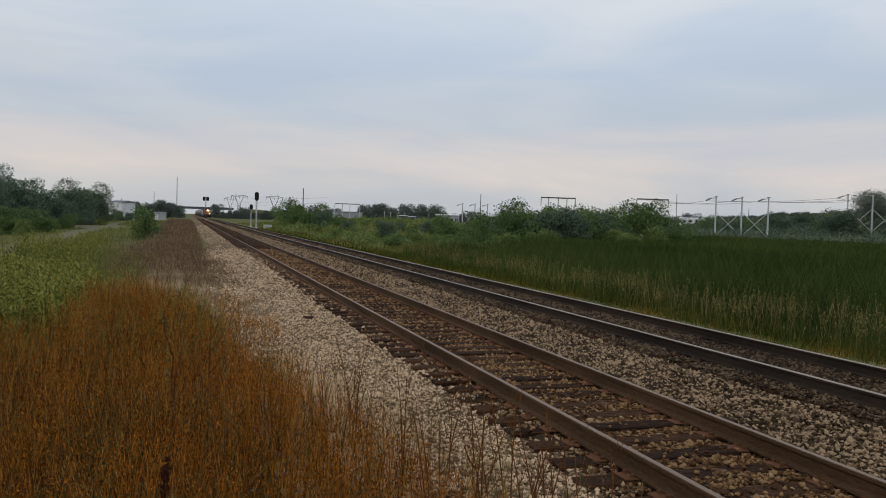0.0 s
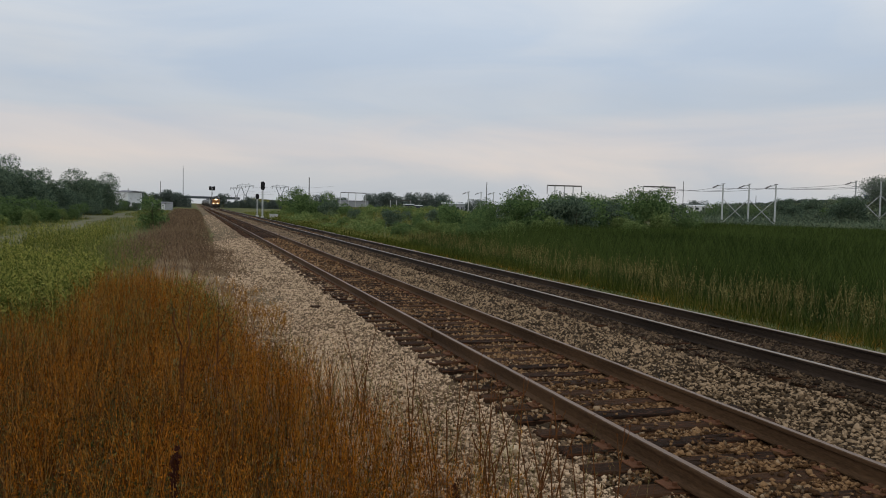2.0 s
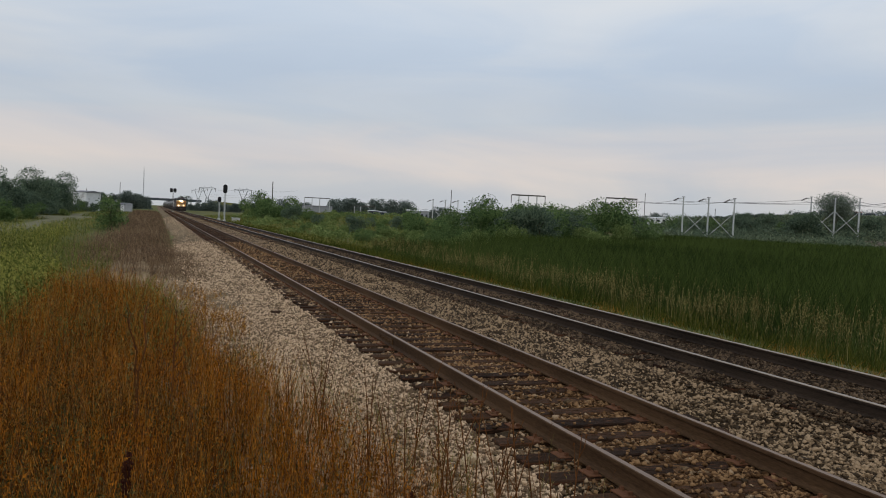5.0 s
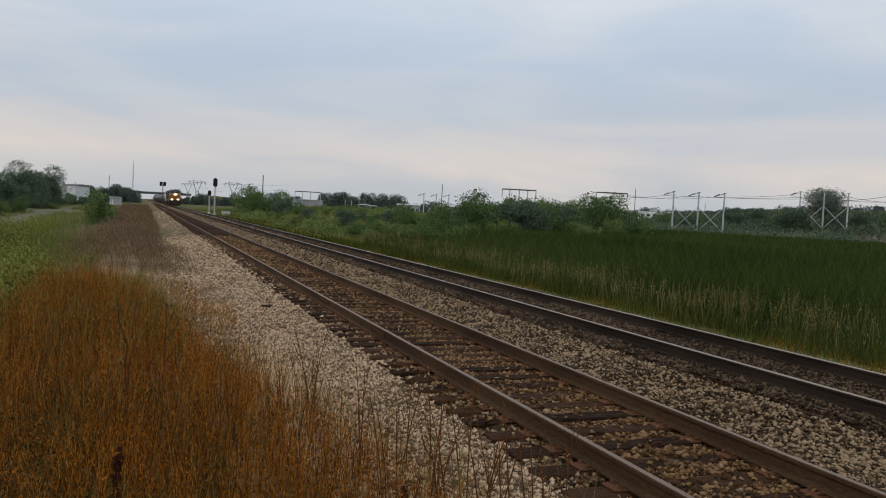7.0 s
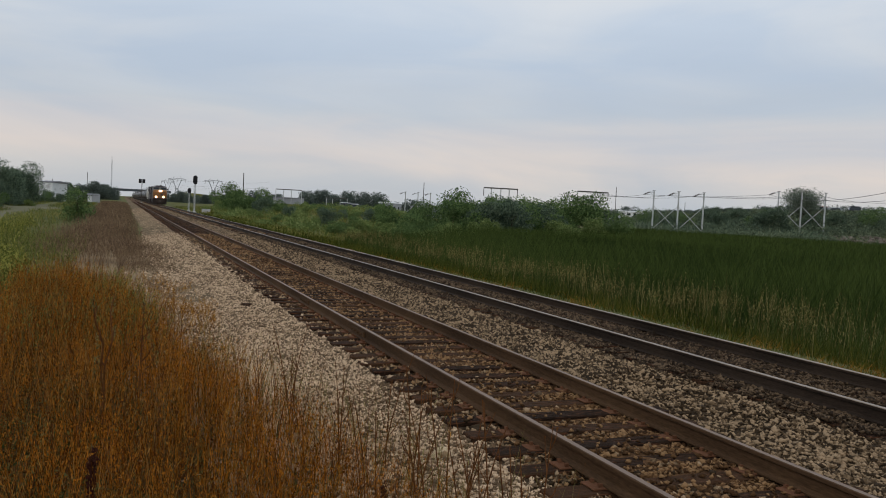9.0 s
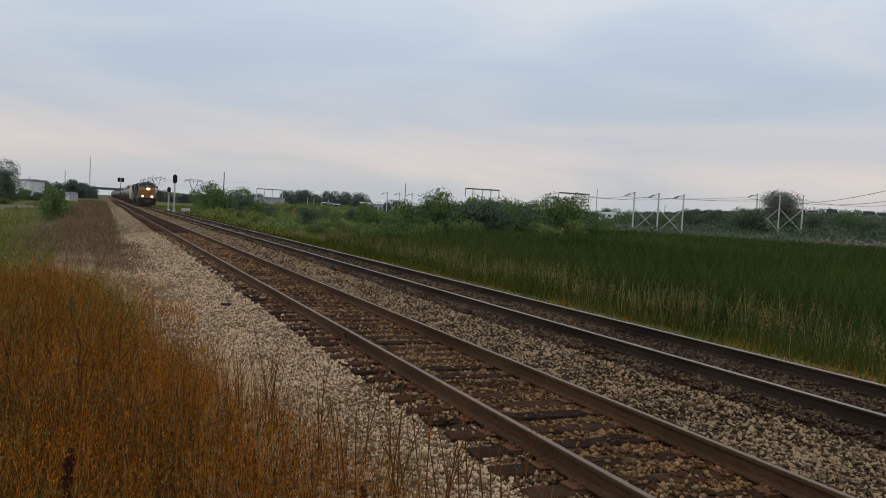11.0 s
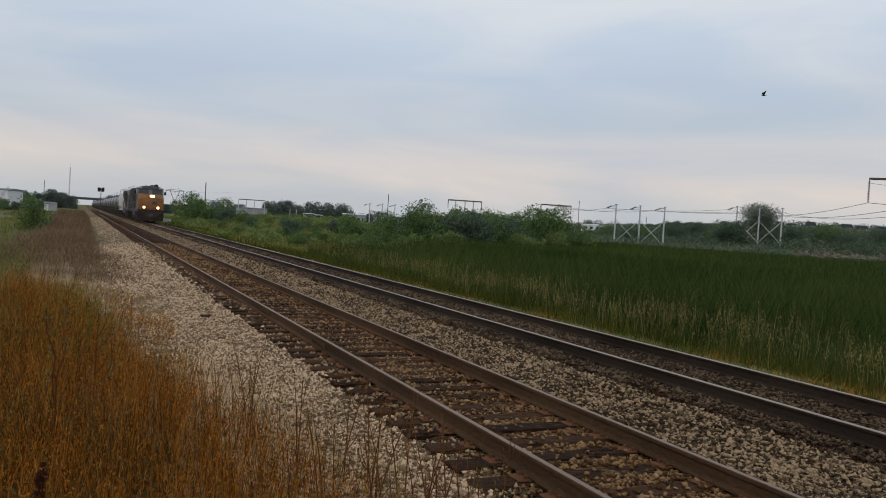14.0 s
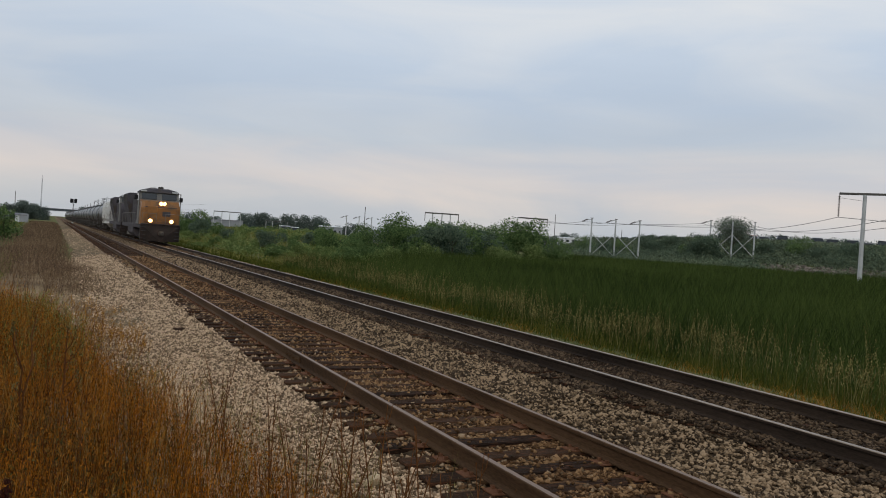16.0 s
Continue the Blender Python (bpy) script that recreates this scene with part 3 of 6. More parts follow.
# timber ties: a few differing meshes, shared
tie_meshes = []
for k in range(6):
    r = random.Random(k)
    g = Geo()
    g.box((r.uniform(-0.02, 0.02), 0, -0.085), (2.59 + r.uniform(-0.05, 0.04), 0.225, 0.17), 0.012, Matrix.Rotation(r.uniform(-0.02, 0.02), 3, "Z"))
    g.box((r.uniform(-0.6, 0.6), r.uniform(-0.06, 0.06), 0.001), (r.uniform(0.5, 1.0), 0.03, 0.006), 0.002)
    tie_meshes.append(g.mesh("tie", M_TIE))
pg = Geo()
pg.box((0, 0, 0), (0.36, 0.19, 0.016), 0.004)
for sx, sy in ((-0.10, -0.06), (0.10, 0.06), (0.10, -0.06), (-0.10, 0.06)):
    pg.box((sx, sy, 0.022), (0.03, 0.028, 0.03))
plate_mesh = pg.mesh("tie_plate", M_PLATE)
TIE_STEP, TIE_START = 0.504, 2.67
far_ties = {track_near: Geo(), track_far: Geo()}
for track, seed in ((track_near, 21), (track_far, 22)):
    r = random.Random(seed)
    for k in range(180):                            # behind the eye
        far_ties[track].box((r.uniform(-0.03, 0.03), TIE_START - TIE_STEP * (k + 1), -0.27), (2.59, 0.225, 0.17))
    y, i = TIE_START, 0
    while y < 320:
        m = pose(r.uniform(-0.035, 0.035), y + r.uniform(-0.03, 0.03), -0.185 + r.uniform(-0.008, 0.006), r.uniform(-0.5, 0.5), r.uniform(-0.3, 0.3), r.uniform(-1.4, 1.4))
        if i < 290:
            part("tie", r.choice(tie_meshes), None, track, at=m)
            if i < 70 and track is track_near:
                for side in (-1, 1):
                    part("tie_plate", plate_mesh, None, track, at=pose(side * HALF, y, -0.178))
        else:
            far_ties[track].box(tuple(m.translation + Vector((0, 0, -0.085))), (2.59, 0.225, 0.17))
        y += TIE_STEP
        i += 1
for track, g in far_ties.items():
    tagged(part("distant_ties", g, M_TIE, track), kind="stuff")


# ---- crushed stones ----
def stones(name, x, y, z, size, mat, seed, sunk=False):
    """Angular stones, eight faces each; sunk ones have only the four that stand out of the bed."""
    r = np.random.RandomState(seed)
    n = len(x)
    corners = np.array([(1, 0, 0), (-1, 0, 0), (0, 1, 0), (0, -1, 0), (0, 0, 1), (0, 0, -1)], float)
    tri = np.array([(0, 2, 4), (2, 1, 4), (1, 3, 4), (3, 0, 4), (2, 0, 5), (1, 2, 5), (3, 1, 5), (0, 3, 5)])
    if sunk:
        corners, tri = corners[:5], tri[:4]
    m = len(corners)
    p = corners[None] * r.uniform(0.6, 1.25, (n, m, 1)) + r.normal(0, 0.22, (n, m, 3))
    a = r.uniform(0, 6.28, (n, 3))
    if sunk:
        a[:, 1] *= 0.07
        p[:, :4, 2] -= 0.35
    c, s = np.cos(a), np.sin(a)
    one, nil = np.ones(n), np.zeros(n)
    rz = np.stack([c[:, 0], -s[:, 0], nil, s[:, 0], c[:, 0], nil, nil, nil, one], 1).reshape(n, 3, 3)
    rx = np.stack([one, nil, nil, nil, c[:, 1], -s[:, 1], nil, s[:, 1], c[:, 1]], 1).reshape(n, 3, 3)
    p = np.einsum("nij,nkj->nki", rz @ rx, p) * np.stack([size, size, size * 0.72], 1)[:, None, :] * (1 + 0.3 * np.sin(np.arange(n) * 2.4))[:, None, None] ** np.array([0.0, 1.0, 0.0])
    p += np.stack([x, y, z], 1)[:, None, :]
    f = (np.arange(n)[:, None, None] * m + tri[None]).reshape(-1, 3)
    return fast_mesh(name, p.reshape(-1, 3), f, mat)


def scatter(n, seed, x0, x1, y0, y1, bias=1.7):
    """Plan points, thicker towards small y."""
    r = np.random.RandomState(seed)
    return r.uniform(x0, x1, n), y0 + (y1 - y0) * r.uniform(0, 1, n) ** bias, r


def on_tie(x, y):
    near = (np.abs(x - NEAR_X) < 1.3) | (np.abs(x - FAR_X) < 1.3)
    k = (y - TIE_START) / TIE_STEP
    return near & (np.abs(k - np.round(k)) * TIE_STEP < 0.135)


def dusty(x):
    """Between and beside the rails the stone is brown with rust and dust."""
    return (np.abs(x - NEAR_X) < 1.15) | (np.abs(x - FAR_X) < 1.25)


sx, sy, r = scatter(235000, 31, 0.1, 11.2, 3.4, 50, 2.0)
pick_one = r.uniform(0, 1, len(sx))
on_far = np.abs(sx - FAR_X) < 1.3
keep = (~on_tie(sx, sy) | (pick_one < np.where(on_far, 0.72, 0.07 + 0.12 * soft_noise(sx, sy, 2.5, 32)))) & (np.abs(np.abs(sx - NEAR_X) - HALF) > 0.06) & (np.abs(np.abs(sx - FAR_X) - HALF) > 0.06)
keep &= (r.uniform(0, 1, len(sx)) < np.where((sx < 2.35) & (sy < 9.5), 0.45, 1.0)) & (r.uniform(0, 1, len(sx)) < 0.04 + smooth_step(0.75, 1.7, sx)) & (r.uniform(0, 1, len(sx)) < np.where(sx > 9.6, 0.45, 1.0)) & (sy > 0.42 * sx + 1.6)
sx, sy = sx[keep], sy[keep]
ss = r.uniform(0.018, 0.036, len(sx)) * np.where(sx < 2.9, 0.85, 1.0) * (1 + 0.9 * smooth_step(9, 40, sy))
big = r.uniform(0, 1, len(sx)) < 0.05
ss = np.where(big, ss * 1.5, ss)
sz = np.where(on_tie(sx, sy), -0.180 + (sx > 6.3) * FAR_Z, np.where(sx < 1.6, np.maximum(ballast_z(sx, sy), ground_z(sx, sy) + 0.03), ballast_z(sx, sy))) + ss * 0.35
grimy = np.abs(sx - FAR_X) < 1.3
near_rail = np.exp(-((np.abs(sx - NEAR_X) - HALF) / 0.3) ** 2)
sd = (np.abs(sx - NEAR_X) < 1.25) & (r.uniform(0, 1, len(sx)) < np.where(np.abs(sx - NEAR_X) < HALF, 0.82, 0.12) + 0.6 * near_rail)
near_band = (sy > 6.0) & (sy < 7.2) & (sx > 2.2) & (sx < 5.4)
picked = np.where(near_band)[0][:300]
rest = np.ones(len(sx), bool)
rest[picked] = False
for sel, mat, seed in ((rest & ~sd & (sx < 3.2), M_STONE, 41), (rest & ~sd & ~grimy & (sx >= 3.2), M_STONE_MID, 43), (rest & sd, M_STONE_DARK, 42), (rest & grimy, M_STONE_GRIMY, 46)):
    for band, sunk in ((sel & (sy < 9), False), (sel & (sy >= 9), True)):
        tagged(part("loose_stone", stones("loose_stone", sx[band], sy[band], sz[band], ss[band], mat, seed, sunk), None, ballast), kind="stuff")
ex, ey, r = scatter(26000, 34, 1.05, 3.05, 4.0, 24, 1.35)
keep = ~on_tie(ex, ey) & (r.uniform(0, 1, len(ex)) < smooth_step(0.9, 1.5, ex) * np.where((ex < 2.3) & (ey < 9.5), 0.5, 1.0))
ex, ey = ex[keep], ey[keep]
es = r.uniform(0.013, 0.026, len(ex))
tagged(part("loose_stone", stones("loose_stone", ex, ey, np.maximum(ballast_z(ex, ey), ground_z(ex, ey) + 0.03) + es * 0.3, es, M_STONE, 45), None, ballast), kind="stuff")
hx, hy, r = scatter(16000, 47, 1.0, 11.2, -10, 3.6, 1.0)           # round and behind the standpoint
keep = ~on_tie(hx, hy) & (np.abs(np.abs(hx - NEAR_X) - HALF) > 0.07) & (np.abs(np.abs(hx - FAR_X) - HALF) > 0.07)
hx, hy = hx[keep], hy[keep]
hs = r.uniform(0.03, 0.055, len(hx))
for sel, mat in ((~dusty(hx) & (hx < 3.2), M_STONE), (~dusty(hx) & (hx >= 3.2), M_STONE_MID), (dusty(hx) & (hx < 6.3), M_STONE_DARK), (dusty(hx) & (hx >= 6.3), M_STONE_GRIMY)):
    tagged(part("loose_stone", stones("loose_stone", hx[sel], hy[sel], ballast_z(hx[sel], hy[sel]) + 0.01, hs[sel], mat, 48, True), None, ballast), kind="stuff")
fx, fy, r = scatter(14000, 33, 0.95, 11.2, 40, 150, 1.3)
keep = ~on_tie(fx, fy) & (np.abs(np.abs(fx - NEAR_X) - HALF) > 0.12) & (np.abs(np.abs(fx - FAR_X) - HALF) > 0.12)
fx, fy = fx[keep], fy[keep]
fs = r.uniform(0.03, 0.06, len(fx)) * np.interp(fy, [40, 150], [1, 1.5])
for sel, mat in ((~dusty(fx) & (fx < 3.2), M_STONE), (~dusty(fx) & (fx >= 3.2), M_STONE_MID), (dusty(fx), M_STONE_DARK)):
    tagged(part("loose_stone", stones("loose_stone", fx[sel], fy[sel], ballast_z(fx[sel], fy[sel]), fs[sel], mat, 44, True), None, ballast), kind="stuff")
nil = np.zeros(1)
stone_meshes = {False: [stones("stone", nil, nil, nil, nil + 1, M_STONE_PART, 50 + k) for k in range(5)], True: [stones("stone", nil, nil, nil, nil + 1, M_STONE_DARK_PART, 60 + k) for k in range(5)]}
for j in picked:
    ob = part("stone", stone_meshes[bool(sd[j])][j % 5], None, ballast, at=pose(sx[j], sy[j], sz[j], 0, 0, float(j * 37 % 360)))
    ob.scale = (ss[j],) * 3
g = Geo()
r = random.Random(5)
for cx, cy, cz, size in ((0, 0, 0.01, 0.075), (0.045, 0.02, -0.005, 0.055), (-0.05, -0.01, -0.01, 0.05)):      # one broken lump with shoulders
    dirs = [Vector((r.gauss(0, 1), r.gauss(0, 1), r.gauss(0, 1))).normalized() for _ in range(22)]
    g.hull([(cx + d.x * size * 1.15, cy + d.y * size, cz + d.z * size * 0.85) for d in dirs])
tagged(part("rock", g, M_ROCK, at=pose(2.63, 6.22, -0.19)), "pale fist-sized rock lying on the ballast", "rock")
g = Geo()
g.hull([(r.uniform(-1, 1) * 0.16, r.uniform(-1, 1) * 0.08, r.uniform(-0.2, 1) * 0.07) for _ in range(22)])
tagged(part("timber_scrap", g, M_TIE, at=pose(2.42, 16.4, -0.22, 0, 0, 20)), "dark scrap of tie timber on the ballast", "timber")


# ---- low plants ----
x, y, r = scatter(60000, 71, -6.0, 2.3, 2.4, 21.0, 1.25)
keep = (x < dry_edge(y) + r.normal(0, 0.15, len(x))) & (x > np.interp(y, [2, 11.4, 13.2, 16, 20], [-6, -6, -2.3, -2.0, -2.2]) + r.normal(0, 0.25, len(x)))
clump = 0.6 * soft_noise(x, y, 1.1, 73) + 0.6 * soft_noise(x, y, 0.4, 730)
keep &= (r.uniform(0, 1, len(x)) < (0.55 + 0.62 * clump) * np.interp(dry_edge(y) - x, [0, 0.9], [0.45, 1.0])) & (x > -0.30 * y - 1.2)
x, y = x[keep], y[keep]
h = (0.70 + 0.17 * clump[keep] + r.normal(0, 0.12, len(x))) * np.interp(dry_edge(y) - x, [0, 0.7], [0.55, 1.0])
dull = soft_noise(x, y, 1.5, 735) + 0.5 * soft_noise(x, y, 0.5, 736) - 0.12 * x + r.normal(0, 0.35, len(x)) > 0.45
for sel, mat_, seed, words in ((~dull, M_DRYGRASS, 74, "tall rust-brown dry grass with feathery heads"), (dull, M_DULLGRASS, 743, "dull brown dry grass among the rusty stems")):
    stuff("dry_grass", blades("dry_grass", x[sel], y[sel], h[sel], np.interp(y[sel], [3, 18], [0.0048, 0.010]), mat_, 0.12, 3, 0.10, seed, twigs=9, twig_len=0.060, top_only=0.35, twig_wide=0.42), words, "grass")
sel = r.uniform(0, 1, len(x)) < 0.09
stuff("tall_dry_stems", blades("tall_dry_stems", x[sel], y[sel], h[sel] * r.uniform(1.1, 1.35, sel.sum()), np.interp(y[sel], [3, 18], [0.005, 0.009]), M_STRAW, 0.14, 5, 0.22, 740, twigs=10, twig_len=0.08, top_only=0.5, twig_wide=0.36),
      "taller golden dry stems with side sprays", "grass")
bxs, bys, rb = scatter(4500, 741, -7, 2.1, -14, 2.4, 1.0)
kb = (bxs < dry_edge(bys)) & (np.hypot(bxs, bys) > 0.7)
stuff("dry_grass", blades("dry_grass", bxs[kb], bys[kb], rb.uniform(0.45, 0.8, kb.sum()), 0.007, M_DRYGRASS, 0.17, 3, 0.08, 742, twigs=3, twig_len=0.085, twig_wide=0.36), "tall rust-brown dry grass with feathery heads", "grass")
x, y, r = scatter(15000, 75, -5.0, 1.7, 2.4, 19, 1.3)
keep = (x < dry_edge(y)) & (x > -0.30 * y - 1.2)
x, y = x[keep], y[keep]
stuff("green_undergrowth", blades("green_undergrowth", x, y, r.uniform(0.3, 0.72, len(x)) * (1 + 0.25 * soft_noise(x, y, 1.7, 761)), 0.010, M_UNDER_GREEN, 0.35, 4, 0.75, 76), "thin green blades under the dry grass", "grass")

x, y, r = scatter(2600, 762, -5.0, 2.0, 2.6, 17, 1.2)
keep = (x < dry_edge(y) + 0.1) & (x > -0.30 * y - 1.2)
x, y = x[keep], y[keep]
stuff("dead_stems", blades("dead_stems", x, y, r.uniform(0.7, 1.05, len(x)), 0.008, M_STALK, 0.14, 4, 0.10, 763, twigs=4, twig_len=0.10, top_only=0.5, twig_wide=0.3), "dark brown dead stems standing in the grass", "weeds")

x, y, r = scatter(2600, 768, -3.2, 0.6, 11.5, 21, 1.0)
keep = x < dry_edge(y)
stuff("olive_grass", blades("olive_grass", x[keep], y[keep], r.uniform(0.45, 0.85, keep.sum()), 0.013, M_FIELD, 0.2, 3, 0.2, 769, twigs=3, twig_len=0.09), "olive-green grass mixed into the dry stand", "grass")
# taller pale stems standing loose along the ballast edge
r = np.random.RandomState(765)
y = 3.4 + 7.5 * r.uniform(0, 1, 300) ** 1.2
x = dry_edge(y) + r.normal(-0.12, 0.2, 300)
stuff("edge_stems", blades("edge_stems", x, y, r.uniform(0.55, 1.05, 300), 0.0065, M_PLUME, 0.10, 5, 0.14, 766, twigs=6, twig_len=0.07, top_only=0.45, twig_wide=0.4), "loose golden stems along the ballast edge", "grass")
y = 3.4 + 6.0 * r.uniform(0, 1, 64) ** 1.2
x = dry_edge(y) + r.normal(-0.10, 0.22, 64)
stuff("dark_edge_stems", blades("dark_edge_stems", x, y, r.uniform(0.75, 1.2, 64), 0.0075, M_STALK, 0.10, 6, 0.12, 767, twigs=7, twig_len=0.09, top_only=0.4, twig_wide=0.3), "thin dark stalks along the ballast edge", "weeds")

# goldenrod-like leafy weeds
x, y, r = scatter(11500, 77, -22, -1.2, 9.5, 62, 1.5)
keep = (x < np.interp(y, [9, 11.8, 13.5, 20, 25, 34, 62], [-7, -4.5, -2.0, -2.0, -2.6, -4.2, -5.5]) + r.normal(0, 0.22, len(x))) & (x > -0.30 * y - 1.5) & (np.abs(x + 8.6 + 0.028 * y) > 1.2)
keep &= r.uniform(0, 1, len(x)) < np.where(y < 26, 1.0, smooth_step(-0.5, 0.5, soft_noise(x, y, 9, 770)))
x, y = x[keep], y[keep]
h = 0.90 + 0.28 * soft_noise(x, y, 2.4, 78) + r.normal(0, 0.14, len(x))
stuff("leafy_weeds", blades("leafy_weeds", x, y, h, 0.030, M_GOLDENROD, 0.2, 3, 0.08, 79, twigs=24, twig_len=0.15, top_only=0.12), "dense bright green leafy weeds", "weeds")

# rough grass between the green weeds and the dead ones
x, y, r = scatter(5200, 772, -6.5, -1.4, 17, 46, 1.0)
keep = x > -0.30 * y - 1.0
stuff("rough_grass", blades("rough_grass", x[keep], y[keep], r.uniform(0.25, 0.62, keep.sum()) * (1 + 0.3 * soft_noise(x[keep], y[keep], 3.0, 773)), 0.018, M_FIELD, 0.3, 3, 0.3, 774, twigs=4, twig_len=0.1), "rough olive grass fringing the dead weeds", "grass")

# dead weeds beyond the dirt
x, y, r = scatter(36000, 81, -8.5, 1.5, 25, 230, 1.5)
keep = (x < 0.85 + r.normal(0, 0.22, len(x)) - 0.5 * smooth_step(40, 27, y)) & (x > np.interp(y, [25, 40, 67, 120, 230], [-2.2, -2.9, -2.3, -3.0, -5.0]) + r.normal(0, 0.5, len(x)))
keep &= r.uniform(0, 1, len(x)) < smooth_step(25, 37, y + 3.5 * soft_noise(x, y, 4, 80))
x, y = x[keep], y[keep]
h = (0.74 + 0.16 * soft_noise(x, y, 5, 82) + r.normal(0, 0.14, len(x))) * np.interp(y, [25, 38], [0.55, 1]) * np.interp(0.9 - x, [0, 0.9], [0.55, 1])
stuff("dead_weeds", blades("dead_weeds", x, y, h, np.interp(y, [30, 190], [0.016, 0.05]), M_FARWEED, 0.2, 2, 0.1, 83, twigs=5, twig_len=0.16, top_only=0.3), "greyish brown dead weeds along the track", "weeds")

# sparse tufts on the dirt
x, y, r = scatter(21000, 84, -4.5, 1.7, 8, 40, 1.0)
keep = (soft_noise(x, y, 2.2, 85) > -0.45 + 0.45 * smooth_step(0.4, 1.6, x) + 0.55 * ((y > 20.5) & (y < 26))) & (x > -3.4) & (x > dry_edge(y) - 0.3)
x, y = x[keep], y[keep]
near_tuft = y + r.normal(0, 2, len(x)) < 23
for sel, mat_, seed in ((near_tuft, M_STRAW, 86), (~near_tuft, M_FARWEED, 860)):
    stuff("sparse_tufts", blades("sparse_tufts", x[sel], y[sel], r.uniform(0.15, 0.5, sel.sum()), 0.011, mat_, 0.25, 3, 0.2, seed, twigs=4, twig_len=0.06), "sparse dry tufts on the bare dirt", "grass")

# meadow
x, y, r = scatter(62000, 87, -95, -2.2, 16, 230, 1.9)
lane = np.abs(x - (-8.6 - 0.028 * y)) < 1.15
lot = (y > 114) & (y < 138) & (x > -18) & (x < -9.6)
keep = (x < np.interp(y, [16, 34, 60, 230], [-2.8, -3.2, -3.8, -6.5])) & (x > -0.32 * y - 4) & ~lane & ~lot
x, y = x[keep], y[keep]
h = np.where((y > 50) & (x < -7), 0.6, 1.0) * (0.50 + 0.22 * soft_noise(x, y, 11, 88)) + r.normal(0, 0.09, len(x))
stuff("meadow_grass", blades("meadow_grass", x, y, np.maximum(h, 0.12), np.interp(y, [16, 230], [0.018, 0.11]), M_FIELD, 0.3, 2, 0.2, 89, twigs=2, twig_len=0.2, top_only=0.3), "rough yellow-green meadow grass", "grass")

# verge right of the far track
x, y, r = scatter(48000, 90, 10.6, 19.0, 5, 150, 2.0)
keep = (x > 11.05 + 0.25 * soft_noise(x, y, 4, 91) + r.normal(0, 0.10, len(x))) & (x < 15.5 + 0.5 * soft_noise(x, y, 7, 92))
x, y = x[keep], y[keep]
h = 0.12 + 0.44 * smooth_step(12.2, 14.0, x) + 0.10 * soft_noise(x, y, 2.5, 910) + r.normal(0, 0.07, len(x))
stuff("verge_grass", blades("verge_grass", x, y, np.maximum(h, 0.1), np.interp(y, [6, 150], [0.010, 0.07]), M_VERGE, 0.3, 3, 0.25, 93), "yellow-green verge grass beside the ballast", "grass")
x, y, r = scatter(4200, 94, 11.1, 14.0, 6.0, 40, 1.6)
keep = (soft_noise(x, y, 3.0, 95) > 0.3) | ((y > 7.6) & (y < 10.6) & (x < 13.2))
stuff("dry_verge_tufts", blades("dry_verge_tufts", x[keep], y[keep], r.uniform(0.15, 0.36, keep.sum()), 0.011, M_STRAW, 0.4, 3, 0.4, 96), "straw-coloured dry tufts on the verge", "grass")

# reeds
def reed_edge(y):
    return np.interp(y, [4, 12, 30, 60, 100], [12.15, 12.45, 13.0, 14.8, 18.3])


x, y, r = scatter(165000, 97, 14.5, 190, 4, 125, 1.5)
x = 14.5 + (x - 14.5) * r.uniform(0, 1, len(x)) ** 0.9
az = np.degrees(np.arctan2(x, y))
keep = (x > reed_edge(y) + 0.5 * soft_noise(x, y, 5, 98) + r.normal(0, 0.25, len(x))) & (az < 66) & (az > 15.0) & (np.hypot(x, y) < 165)
keep &= y < np.interp(x, [14, 24, 40, 60, 80], [66, 66, 80, 84, 130])
x, y = x[keep], y[keep]
rr = np.hypot(x, y)
h = 1.78 + 0.14 * soft_noise(x, y, 14, 99) + r.normal(0, 0.16, len(x))
h *= np.interp(x - reed_edge(y), [-0.5, 1.0, 3, 7, 15], [0.26, 0.36, 0.55, 0.76, 1.0])
stuff("reeds", blades("reeds", x, y, h, np.interp(rr, [15, 150], [0.018, 0.12]), M_REED, 0.2, 2, 0.22, 100), "dense dark green reed bed", "reeds")
x, y, r = scatter(26000, 101, 12.0, 26, 6, 66, 1.5)
e = x - reed_edge(y)
keep = (e > 1.0) & (r.uniform(0, 1, len(x)) < 1.2 * np.exp(-((e - 2.6) / 1.5) ** 2) * (0.12 + 0.88 * smooth_step(-0.1, 0.5, soft_noise(x, y, 4, 102))))
x, y = x[keep], y[keep]
h = 0.60 + 0.16 * np.minimum(x - reed_edge(y), 6) + r.normal(0, 0.15, len(x))
stuff("reed_plumes", blades("reed_plumes", x, y, h, 0.017, M_PLUME, 0.10, 3, 0.08, 103, twigs=12, twig_len=0.09, top_only=0.60, twig_wide=0.75), "pale straw-coloured plumes along the reed edge", "reeds")


